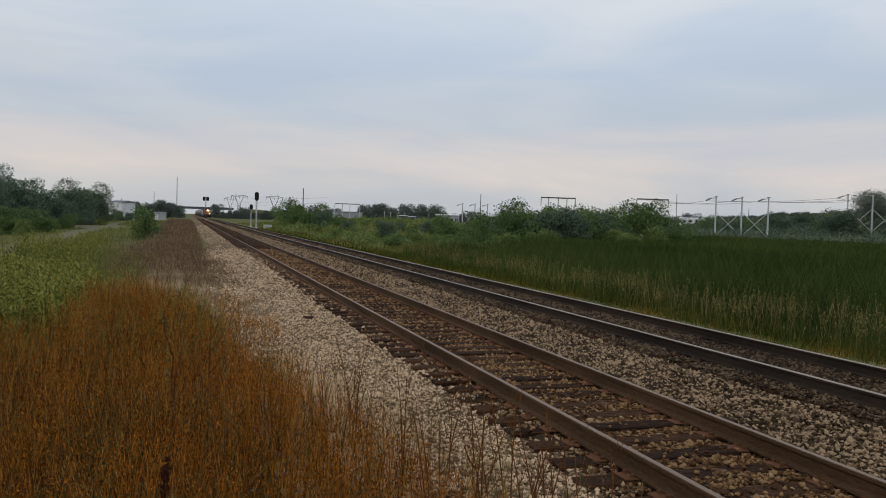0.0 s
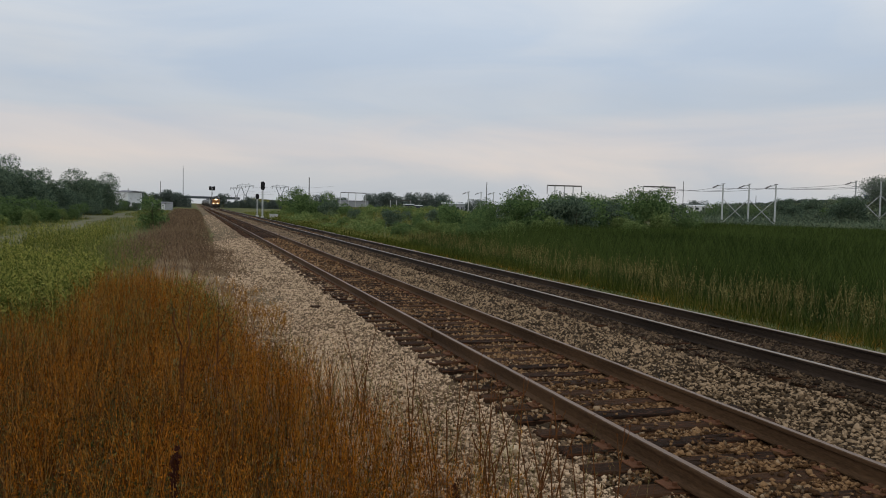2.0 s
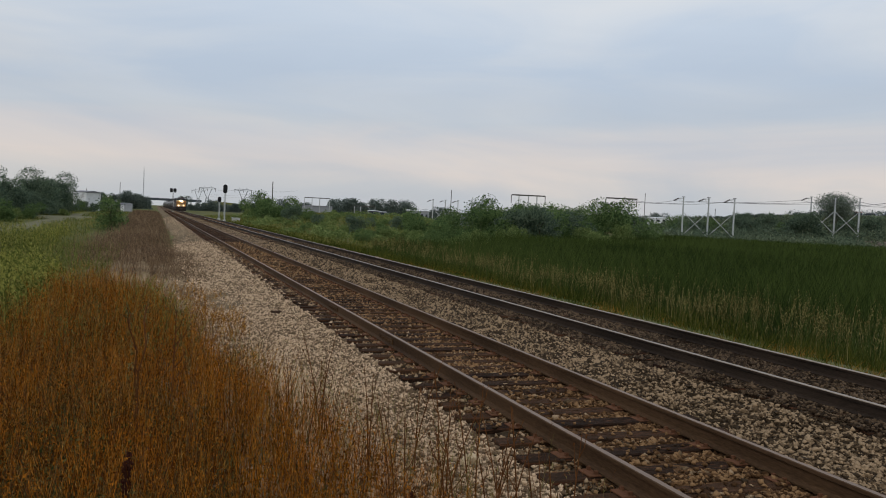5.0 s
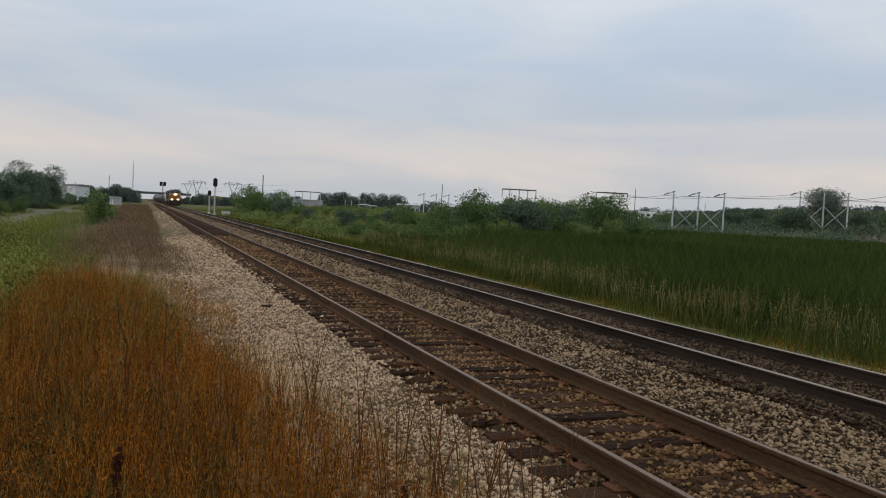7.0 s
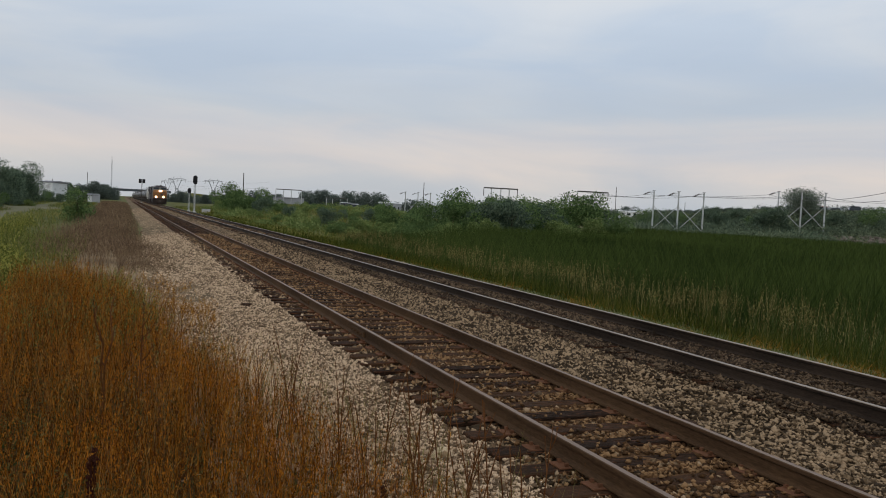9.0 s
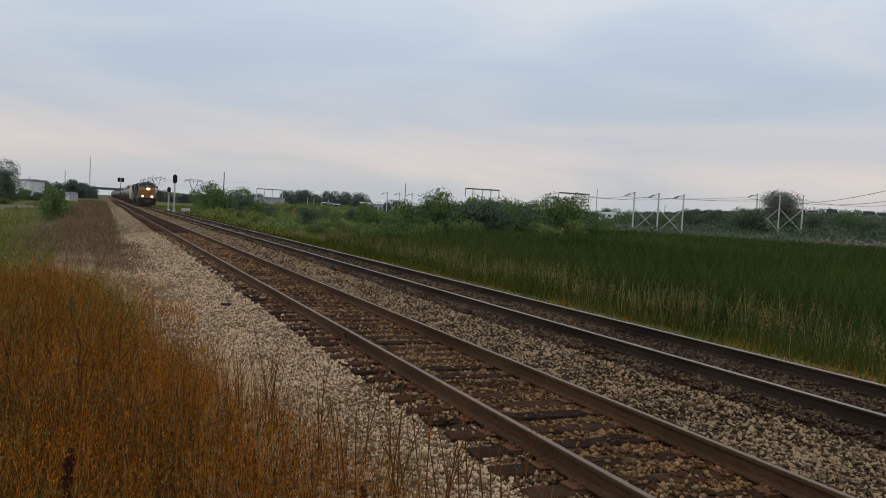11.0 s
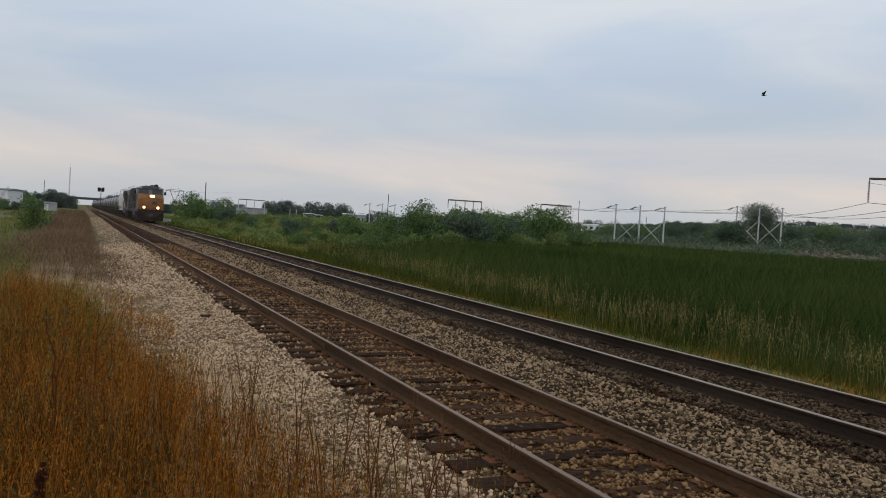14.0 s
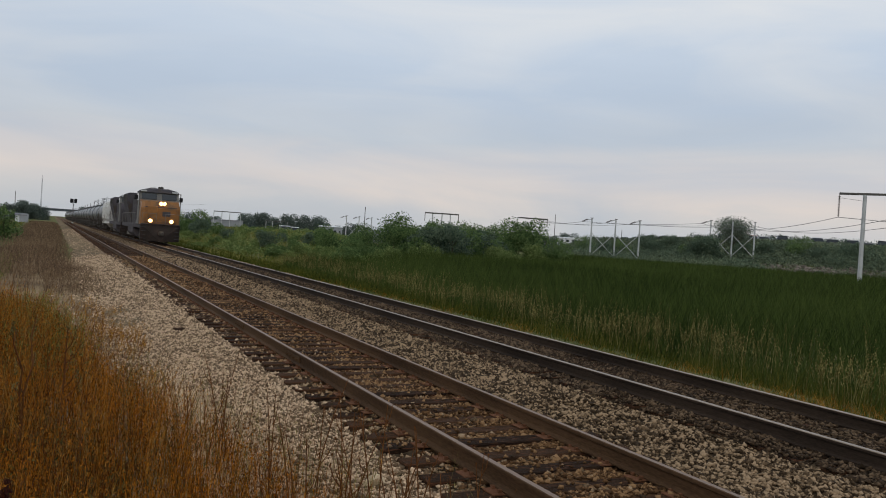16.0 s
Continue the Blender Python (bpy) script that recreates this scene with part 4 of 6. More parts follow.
# ---- trees and shrubs ----
def crown_mesh(name, mat, width, height, leaves, size, seed, lobes=9, low=0.0, spread=0.25):
    """Many small leaf clumps gathered on uneven lobes; the base of the crown is at z = 0."""
    r = np.random.RandomState(seed)
    c = np.stack([np.clip(r.normal(0, spread, lobes), -1.6 * spread, 1.6 * spread) * width, np.clip(r.normal(0, spread, lobes), -1.6 * spread, 1.6 * spread) * width, (low + (1 - low) * r.uniform(0.12, 0.80, lobes)) * height], 1)
    rad = r.uniform(0.18, 0.32, lobes) * min(width, height * 1.3)
    lim = np.maximum(height - c[:, 2], 0.12 * height)
    pick = r.choice(lobes, leaves, p=rad ** 2 / (rad ** 2).sum())
    d = r.normal(0, 1, (leaves, 3))
    d /= np.linalg.norm(d, axis=1)[:, None]
    depth = r.uniform(0.35, 1.0, leaves) ** 0.5 * (1 + 0.16 * np.sin(5 * d[:, 0] + 7 * d[:, 2] + pick)) + r.normal(0, 0.05, leaves)
    p = c[pick] + d * (rad[pick] * depth)[:, None] * np.array([1, 1, 0.9])
    p[:, 2] = np.clip(p[:, 2], 0.02 * height, None)
    a, b = r.normal(0, 1, (leaves, 3)), r.normal(0, 1, (leaves, 3))
    a /= np.linalg.norm(a, axis=1)[:, None]
    b -= (a * b).sum(1)[:, None] * a
    b /= np.linalg.norm(b, axis=1)[:, None]
    s = (size * r.uniform(0.5, 1.3, leaves))[:, None]
    v = np.stack([p - a * s, p - b * s * 0.5, p + a * s, p + b * s * 0.5], 1).reshape(-1, 3)
    f = np.arange(leaves * 4).reshape(-1, 4)
    return fast_mesh(name, v, f, mat)


def trunk_geo(height, radius, seed, limbs=5, spread=0.3):
    r = random.Random(seed)
    g = Geo()
    pts = [Vector((0, 0, -0.2))]
    for i in range(4):
        pts.append(Vector((r.uniform(-0.03, 0.03) * height, r.uniform(-0.03, 0.03) * height, height * (i + 1) / 4)))
    g.tube(pts, [radius, radius * 0.8, radius * 0.65, radius * 0.45, radius * 0.2], 7)
    for k in range(limbs):
        a, z = 6.28 * k / limbs + r.uniform(-0.4, 0.4), height * r.uniform(0.25, 0.75)
        ln = height * spread * r.uniform(0.7, 1.3)
        p0 = Vector((0, 0, z))
        p1 = p0 + Vector((math.cos(a) * ln * 0.5, math.sin(a) * ln * 0.5, ln * 0.45))
        p2 = p0 + Vector((math.cos(a) * ln, math.sin(a) * ln, ln * 0.95))
        g.tube([p0, p1, p2], [radius * 0.45, radius * 0.3, radius * 0.1], 5)
    return g


def plant(name, label, category, mat, width, height, leaves, size, seed, trunk_h, trunk_r, low=0.0, lobes=9, limbs=5, spread=0.25):
    """One tree or shrub with a trunk and a crown."""
    ob = thing(name, label, category)
    part("trunk", trunk_geo(trunk_h, trunk_r, seed, limbs), M_BARK, ob)
    part("crown", crown_mesh("crown", mat, width, height, leaves, size, seed, lobes, low, spread), None, ob)
    return ob


PLANTED = set()


def grow(kinds, places, group):
    """Puts plants at (x, y, size, kind); the first of each kind is the built one."""
    for x, y, s, k in places:
        m = pose(x, y, float(ground_z(x, y)) - 0.05, 0, 0, (x * 57 + y * 31) % 360)
        ob = kinds[k]
        if ob.name in PLANTED:
            ob = copy_thing(ob, m)
        else:
            ob.matrix_basis = m
            PLANTED.add(ob.name)
        ob.scale = (s, s, s * (0.92 + 0.16 * ((x * 7.3 + y * 3.1) % 1)))
        ob["group"] = group


SHRUBS = [plant("shrub", "bushy green willow shrub on the bank", "shrub", M_LEAF, 4.4, 3.2, 5642, 0.104, 201, 2.0, 0.09, lobes=10),
          plant("shrub", "pale green leafy shrub on the bank", "shrub", M_LEAF_PALE, 3.6, 2.4, 4674, 0.089, 202, 1.5, 0.07, lobes=9),
          plant("shrub", "dark green dense shrub on the bank", "shrub", M_LEAF_DARK, 4.0, 3.4, 5480, 0.104, 203, 2.2, 0.09, lobes=9),
          plant("shrub", "tall uneven willow shrub with open top", "shrub", M_LEAF, 4.0, 4.4, 5964, 0.104, 204, 3.0, 0.10, lobes=12)]


def polar(az, dist):
    return dist * math.sin(radians(az)), dist * math.cos(radians(az))


places = []
# azimuth, distance, size, kind along the bank right of the tracks
for az, dist, s, k in ((6.6, 205, 1.3, 0), (7.2, 168, 1.40, 3), (7.9, 160, 1.25, 0), (8.5, 172, 1.3, 0), (9.2, 150, 1.0, 2), (9.9, 160, 0.95, 0), (6.1, 190, 1.0, 1), (10.9, 128, 0.85, 2), (10.4, 150, 0.8, 0),
                       (12.0, 140, 0.8, 1), (13.2, 138, 0.6, 0), (12.4, 150, 0.6, 0), (15.0, 132, 0.55, 0), (16.0, 126, 0.6, 1), (17.0, 122, 0.7, 0), (18.2, 116, 0.75, 0), (11.4, 112, 0.65, 1), (14.6, 120, 0.6, 2), (15.4, 118, 0.5, 0), (13.8, 100, 0.75, 2), (12.8, 96, 0.55, 1), (16.2, 84, 0.62, 1), (15.0, 86, 0.6, 0),
                       (16.9, 112, 0.8, 2), (17.6, 104, 0.65, 0), (17.3, 78, 0.7, 1), (18.2, 76, 0.75, 1), (18.9, 92, 1.05, 0), (19.5, 84, 0.95, 1), (20.3, 90, 0.95, 3), (20.9, 82, 0.85, 0), (21.6, 88, 1.05, 0), (22.3, 80, 0.85, 1),
                       (22.7, 92, 1.05, 3), (23.5, 96, 1.35, 3), (24.2, 90, 1.3, 0), (24.9, 84, 1.0, 1), (25.5, 92, 1.3, 2), (26.3, 94, 1.4, 2), (27.0, 90, 1.35, 2), (27.8, 96, 1.45, 0), (28.6, 98, 1.4, 2), (29.4, 98, 1.4, 0), (25.2, 104, 1.15, 3), (28.2, 106, 1.2, 3), (30.0, 108, 1.2, 3), (26.8, 112, 1.5, 0),
                       (30.1, 94, 1.1, 1), (30.8, 102, 1.35, 0), (31.6, 106, 1.45, 3), (32.3, 108, 1.5, 3), (33.0, 100, 1.25, 1), (33.7, 104, 1.15, 0), (34.3, 106, 0.95, 1), (26.0, 110, 1.3, 0), (29.0, 112, 1.35, 0), (31.2, 88, 0.95, 1),
                       (9.0, 118, 0.5, 1), (10.0, 105, 0.5, 0), (8.4, 130, 0.55, 1), (14.2, 78, 0.5, 0), (19.0, 72, 0.6, 0)):
    places.append((*polar(az, dist), s * (0.72 if 9.5 < az < 18 and dist > 100 else 1.0), k))
grow(SHRUBS, places, "shrubs on the bank")
grow(SHRUBS, [(*polar(a, d), s, k) for a, d, s, k in ((-12.3, 78, 0.75, 1), (-11.2, 84, 0.85, 0), (-10.2, 80, 0.6, 1), (-9.2, 92, 0.8, 0), (-8.3, 96, 0.6, 1), (-12.0, 64, 0.45, 1), (-7.6, 108, 0.6, 0), (-13.2, 90, 1.0, 0), (-5.6, 140, 0.5, 1), (-4.6, 215, 0.8, 2), (-4.2, 218, 0.65, 0), (-3.7, 214, 0.7, 2), (-5.0, 205, 0.8, 0))],
     "shrubs below the meadow trees")

LEFT_TREES = [plant("tree", "dark leafy tree at the meadow edge", "tree", M_LEAF_DARK, 7.5, 8.6, 13000, 0.145, 211, 6.5, 0.22, low=0.05, lobes=14),
              plant("tree", "rounded dark green tree at the meadow edge", "tree", M_LEAF_DARK, 8.0, 7.0, 12500, 0.145, 212, 5.0, 0.20, low=0.0, lobes=12)]
grow(LEFT_TREES, [(*polar(a, d), s, k) for a, d, s, k in (
    (-12.4, 105, 0.92, 0), (-11.4, 112, 0.92, 0), (-10.4, 110, 0.85, 1), (-9.5, 118, 0.78, 0), (-8.9, 120, 0.60, 1), (-8.2, 125, 0.62, 1), (-7.2, 142, 0.86, 0), (-6.6, 150, 0.92, 1), (-6.1, 156, 0.85, 0), (-5.75, 160, 0.62, 1),
    (-3.5, 275, 0.62, 0), (-7.4, 128, 0.55, 1), (-13.6, 100, 0.95, 1), (-14.8, 104, 0.95, 0))], "trees at the meadow edge")
LONE = plant("bush", "small airy roadside bush standing alone", "bush", M_LEAF, 2.4, 3.1, 3000, 0.08, 215, 2.2, 0.06, lobes=18, limbs=8, spread=0.14)
grow([LONE], [(-3.45, 72.0, 1.22, 0)], "lone bush")
BIG = plant("tree", "large round-crowned tree on the far slope", "tree", M_LEAF_GREY, 11.6, 8.4, 22000, 0.15, 217, 5.4, 0.30, low=0.34, lobes=40, spread=0.16)
grow([BIG], [(*polar(46.4, 222), 0.95, 0)], "far slope tree")

# low scrub on the hillside and in the bank, in dense leafy masses
def leaf_mass(name, x, y, h, spread, per, size, mat, seed, label):
    r = np.random.RandomState(seed)
    n = len(x) * per
    k = np.repeat(np.arange(len(x)), per)
    d = r.normal(0, 1, (n, 3))
    d /= np.linalg.norm(d, axis=1)[:, None]
    q = r.uniform(0.3, 1, n) ** 0.5
    p = np.stack([x[k] + d[:, 0] * spread[k] * q, y[k] + d[:, 1] * spread[k] * q, ground_z(x[k], y[k]) + h[k] * (0.45 + 0.55 * d[:, 2] * q)], 1)
    a, b = r.normal(0, 1, (n, 3)), r.normal(0, 1, (n, 3))
    a /= np.linalg.norm(a, axis=1)[:, None]
    b /= np.linalg.norm(b, axis=1)[:, None]
    s = size * r.uniform(0.5, 1.3, (n, 1))
    v = np.stack([p - a * s, p - b * s * 0.6, p + a * s, p + b * s * 0.6], 1).reshape(-1, 3)
    return stuff(name, fast_mesh(name, v, np.arange(n * 4).reshape(-1, 4), mat), label, "scrub")


r = np.random.RandomState(221)
az, dist = np.radians(r.uniform(5.0, 24, 300)), r.uniform(58, 190, 300)
x, y = dist * np.sin(az), dist * np.cos(az)
keep = (x > 13.8) & (x < 60) & (y > np.interp(x, [13, 24, 60], [80, 66, 80]))
x, y = x[keep], y[keep]
leaf_mass("bank_scrub", x, y, r.uniform(0.5, 1.5, len(x)), r.uniform(0.7, 1.7, len(x)), 190, 0.12, M_LEAF_PALE, 222, "low pale green scrub covering the bank")
x, y, r2 = scatter(26000, 223, 12.5, 75, 62, 230, 1.1)
keep = (np.degrees(np.arctan2(x, y)) < 26)
stuff("bank_grass", blades("bank_grass", x[keep], y[keep], r2.uniform(0.3, 0.75, keep.sum()), 0.09, M_FIELD, 0.3, 2, 0.2, 224, twigs=2, twig_len=0.25, top_only=0.3), "rough green grass on the bank", "grass")
az, dist = np.radians(r.uniform(33.5, 66, 1600)), 178 + 52 * r.uniform(0, 1, 1600) ** 0.85
dist = np.where((np.degrees(az) > 47.5) & (dist < 204), 204 + 26 * r.uniform(0, 1, 1600), dist)
leaf_mass("slope_scrub", dist * np.sin(az), dist * np.cos(az), r.uniform(0.9, 2.2, 1600) * np.interp(dist, [220, 250], [1.2, 0.5]) * np.interp(np.degrees(az), [46, 48], [1.2, 1.0]), r.uniform(2.2, 4.4, 1600), 75, 0.23, M_LEAF_SLOPE, 225, "dark green scrub covering the far slope")
az, dist = np.radians(36 + 28 * r.uniform(0, 1, 260) ** 1.3), r.uniform(182, 218, 260)
dist = np.where((np.degrees(az) > 47.5) & (dist < 204), dist + 20, dist)
leaf_mass("slope_bushes", dist * np.sin(az), dist * np.cos(az), r.uniform(1.2, 4.2, 260) * np.interp(dist, [215, 250], [1, 0.5]), r.uniform(1.6, 4.6, 260), 150, 0.20, M_LEAF_DARK, 229, "dark bushes scattered over the far slope")
az, dist = np.radians(r.uniform(47.2, 62, 900)), r.uniform(188, 204, 900)
az3, dist3 = np.radians(r.uniform(46.5, 63, 170)), r.uniform(184, 206, 170)
leaf_mass("rubble_scrub", dist3 * np.sin(az3), dist3 * np.cos(az3), r.uniform(0.7, 1.9, 170), r.uniform(0.8, 2.6, 170), 60, 0.2, M_LEAF_SLOPE, 231, "low scrub growing through the rubble")
stuff("slope_rubble", stones("slope_rubble", dist * np.sin(az), dist * np.cos(az), ground_z(dist * np.sin(az), dist * np.cos(az)) + 0.25, r.uniform(0.25, 0.9, 900), M_RUBBLE, 226), "pale rubble on the far slope", "rubble")

grow(SHRUBS, [(*polar(az_, d_), s_, k_) for az_, d_, s_, k_ in ((44.0, 203, 1.7, 2), (44.5, 206, 1.9, 2), (45.0, 204, 1.8, 2), (43.4, 208, 1.4, 0), (41.2, 207, 1.3, 2), (40.4, 212, 1.5, 2), (39.3, 205, 1.2, 0), (42.3, 214, 1.5, 2),
     (48.6, 212, 1.3, 2), (50.2, 214, 1.5, 0), (51.7, 211, 1.2, 2), (53.4, 216, 1.4, 2), (46.9, 209, 1.3, 2), (37.6, 204, 1.2, 2), (36.6, 208, 1.3, 0))], "bushes on the far slope")

r3 = np.random.RandomState(231)
wx, wy = r3.uniform(-9, -1.7, 700), r3.uniform(11.0, 27, 700)
keep = (wx < np.interp(wy, [9, 11.8, 13.5, 20, 25, 34], [-7, -4.6, -2.1, -2.1, -2.7, -4.3])) & (wx > -0.30 * wy - 1.2)
wx, wy = wx[keep], wy[keep]
leaf_mass("weed_leaves", wx, wy, 0.95 + 0.3 * soft_noise(wx, wy, 2.4, 78), r3.uniform(0.2, 0.42, len(wx)), 150, 0.036, M_GOLDENROD, 232, "bright green leaves of the tall weeds")

# small leaves and dry florets that fill the foreground stand
r4 = np.random.RandomState(251)
qx, qy = r4.uniform(-2.6, 1.6, 420), 3.8 + 6.5 * r4.uniform(0, 1, 420) ** 1.2
keep = (qx < dry_edge(qy) - 0.5) & (qx > -0.30 * qy - 0.8) & (soft_noise(qx, qy, 1.6, 252) - 0.35 * qx > -0.1)
leaf_mass("undergrowth_leaves", qx[keep], qy[keep], r4.uniform(0.35, 0.62, keep.sum()), r4.uniform(0.1, 0.28, keep.sum()), 70, 0.017, M_UNDER_GREEN, 253, "small dull green leaves low in the dry grass")
qx, qy = r4.uniform(-4.5, 2.2, 1500), 3.4 + 10 * r4.uniform(0, 1, 1500) ** 1.2
keep = (qx < dry_edge(qy) - 0.15) & (qx > -0.30 * qy - 0.8)
leaf_mass("dry_florets", qx[keep], qy[keep], r4.uniform(0.55, 0.86, keep.sum()), r4.uniform(0.04, 0.14, keep.sum()), 34, 0.011, M_DRYGRASS, 254, "tiny curled rust-brown florets on the dry grass")

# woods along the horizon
# horizon crowns wear the haze-tinted leaf colour
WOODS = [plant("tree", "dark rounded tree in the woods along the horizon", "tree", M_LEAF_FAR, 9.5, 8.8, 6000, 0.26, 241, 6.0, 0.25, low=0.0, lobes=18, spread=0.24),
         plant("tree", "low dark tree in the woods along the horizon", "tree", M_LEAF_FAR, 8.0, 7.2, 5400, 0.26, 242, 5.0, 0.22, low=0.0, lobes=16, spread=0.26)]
wood_places = [(8.9, 250, 0.85, 1), (12.2, 345, 0.92, 0), (13.2, 350, 1.0, 0), (13.9, 352, 1.0, 1), (15.2, 350, 1.02, 0), (15.9, 352, 1.2, 1), (16.6, 350, 1.08, 0), (17.4, 352, 1.02, 0), (1.9, 500, 1.0, 0)]
wr = random.Random(243)
for a0, a1, step, d, size in ((18.2, 36.0, 0.85, 356, 0.82), (-4.0, -0.4, 0.42, 415, 0.86), (2.4, 7.5, 0.36, 450, 0.62), (-12.6, -4.3, 0.8, 330, 0.7), (9.6, 12.0, 0.8, 360, 0.62), (14.4, 15.0, 0.8, 365, 0.6), (12.0, 18.0, 0.5, 385, 0.92)):
    a = a0
    while a < a1:
        wood_places.append((a + wr.uniform(-0.15, 0.15), d + wr.uniform(-12, 12), size * wr.uniform(0.85, 1.12), wr.randint(0, 1)))
        a += step
grow(WOODS, [(*polar(a, d), size, k) for a, d, size, k in wood_places], "woods along the horizon")
x, y, h, sp = [], [], [], []
for a0, a1, d0, d1, hh, cnt in ((34, 42, 265, 300, 1.5, 150), (40, 47, 262, 300, 1.4, 140), (-60, -16, 200, 330, 9.0, 60), (62, 100, 220, 330, 8.0, 50), (43, 62, 345, 400, 4.6, 130)):
    a, d = np.radians(r.uniform(a0, a1, cnt)), r.uniform(d0, d1, cnt)
    x.append(d * np.sin(a)), y.append(d * np.cos(a)), h.append(hh * r.uniform(0.55, 1.1, cnt)), sp.append(hh * r.uniform(0.35, 0.65, cnt))
leaf_mass("distant_woods", np.concatenate(x), np.concatenate(y), np.concatenate(h), np.concatenate(sp), 110, 0.34, M_LEAF_FAR, 227, "green scrub along the horizon with haze tinted into its leaves")
az, dist = np.radians(r.uniform(43.5, 65, 420)), r.uniform(282, 312, 420)
az2, dist2 = np.radians(r.uniform(43.5, 65, 300)), r.uniform(238, 247, 300)
leaf_mass("crest_bushes", dist2 * np.sin(az2), dist2 * np.cos(az2), r.uniform(0.4, 1.0, 300), r.uniform(0.9, 2.2, 300), 60, 0.2, M_LEAF_SLOPE, 230, "low bushes along the slope top")
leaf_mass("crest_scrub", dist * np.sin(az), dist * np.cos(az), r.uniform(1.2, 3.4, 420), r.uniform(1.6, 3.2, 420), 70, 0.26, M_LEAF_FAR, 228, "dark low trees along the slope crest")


# ---- dead stalks in the foreground ----
def weed_stalk(seed, height, twigs, label):
    r = random.Random(seed)
    g = Geo()
    bend = Vector((r.uniform(-0.17, 0.17), r.uniform(-0.17, 0.17), 0)) * height
    pts = [Vector((0, 0, -0.05)) + bend * (t * t) + Vector((0, 0, height * t)) for t in (0, 0.25, 0.5, 0.75, 1)]
    g.tube(pts, [0.0075, 0.0066, 0.0054, 0.004, 0.0022], 5)
    for k in range(twigs):
        t = r.uniform(0.35, 0.95)
        p = Vector((0, 0, -0.05)) + bend * (t * t) + Vector((0, 0, height * t))
        a, ln = r.uniform(0, 6.28), r.uniform(0.08, 0.22) * (1.2 - 0.6 * t)
        tip = p + Vector((math.cos(a) * ln * 0.6, math.sin(a) * ln * 0.6, ln))
        g.tube([p, (p + tip) / 2 + Vector((math.cos(a), math.sin(a), 0)) * 0.015, tip], [0.004, 0.003, 0.002], 4)
        g.hull([tip + Vector((r.uniform(-1, 1) * 0.007, r.uniform(-1, 1) * 0.007, r.uniform(-0.6, 1) * 0.016)) for _ in range(7)])
    ob = part("weed_stalk", g, M_STALK)
    return tagged(ob, label, "weed", "dead stalks")


STALKS = [weed_stalk(k, 1.0, k, "thin dead brown weed stalk with twigs") for k in range(5)]
r = random.Random(301)
for i in range(32):
    y = r.uniform(3.6, 8.5)
    x = float(dry_edge(y)) + r.uniform(-0.65, 0.08)
    s = r.uniform(0.9, 1.28)
    m = pose(x, y, float(ground_z(x, y)), r.uniform(-4, 4), r.uniform(-4, 4), r.uniform(0, 360))
    if i < 5:
        ob = STALKS[i]
        ob.matrix_basis = m
    else:
        ob = copy_thing(STALKS[i % 5], m)
    ob.scale = (1, 1, s)


def dock(seed, height, label, wide=0.016, mat=None):
    """A dead forked stalk with clumped brown seed heads."""
    r = random.Random(seed)
    ob = thing("dock_plant", label, "weed", "dead dock plants")
    g = Geo()
    tips = []
    g.tube([(0, 0, -0.05), (0.01, 0, height * 0.3), (0, 0.02, height * (0.42 if seed == 1 else 1))], [0.014, 0.012, 0.009 if seed == 1 else 0.004], 6)
    if seed == 1:                               # two long forks with small side shoots
        for s, lean in ((-1, 0.26), (1, 0.24)):
            pts = [Vector((s * lean * t ** 1.4, 0.03 * math.sin(9 * t), height * (0.36 + 0.68 * t))) for t in (0, 0.3, 0.55, 0.8, 1)]
            g.tube(pts, [0.010, 0.009, 0.008, 0.006, 0.005], 6)
            tips.append(pts[-1])
            for q in (1, 2, 3):
                tip = pts[q] + Vector((r.choice((-1, 1)) * 0.09, 0.02, 0.10))
                g.tube([pts[q], tip], [0.006, 0.004], 5)
                tips.append(tip)
    else:
        tips.append(Vector((0, 0.02, height)))
    for k in range(0 if seed == 1 else 5):
        z, a = height * (0.45 + 0.09 * k), r.uniform(0, 6.28)
        out = 0.16 if wide < 0.015 else 0.022
        tip = Vector((math.cos(a) * out, math.sin(a) * out, z + 0.22))
        g.tube([(0, 0, z), (math.cos(a) * out * 0.6, math.sin(a) * out * 0.6, z + 0.09), tip], [0.006, 0.005, 0.003], 5)
        tips.append(tip)
    part("stem", g, M_DOCK if seed in (2, 3) else M_STALK, ob)
    for tip in tips:
        h = Geo()
        for k in range(26):
            p = tip + Vector((r.uniform(-wide, wide), r.uniform(-wide, wide), r.uniform(-0.14 - 4 * (wide - 0.016), 0.02)))
            h.hull([p + Vector((r.uniform(-1, 1) * wide * 0.7, r.uniform(-1, 1) * wide * 0.7, r.uniform(-1, 1) * wide * 0.75)) for _ in range(6)])
        tagged(part("seed_head", h, mat or M_STALK, ob), kind="stuff")
    return ob


for seed, x, y, hgt, label in ((1, -0.10, 7.8, 1.38, "forked dead dock plant among the dry grass"), (2, -0.10, 5.2, 0.72, "short dark dock plant with dense seed heads"), (3, 1.62, 4.75, 0.44, "short dark dock plant at the ballast edge"),
                               (4, 0.22, 8.4, 1.30, "slender dead dock plant among the dry grass")):
    dock(seed, hgt, label, (0, 0.013, 0.018, 0.017, 0.012)[seed], M_DOCK if seed in (2, 3) else M_PLUME).matrix_basis = pose(x, y, float(ground_z(x, y)), 0, 0, seed * 70)


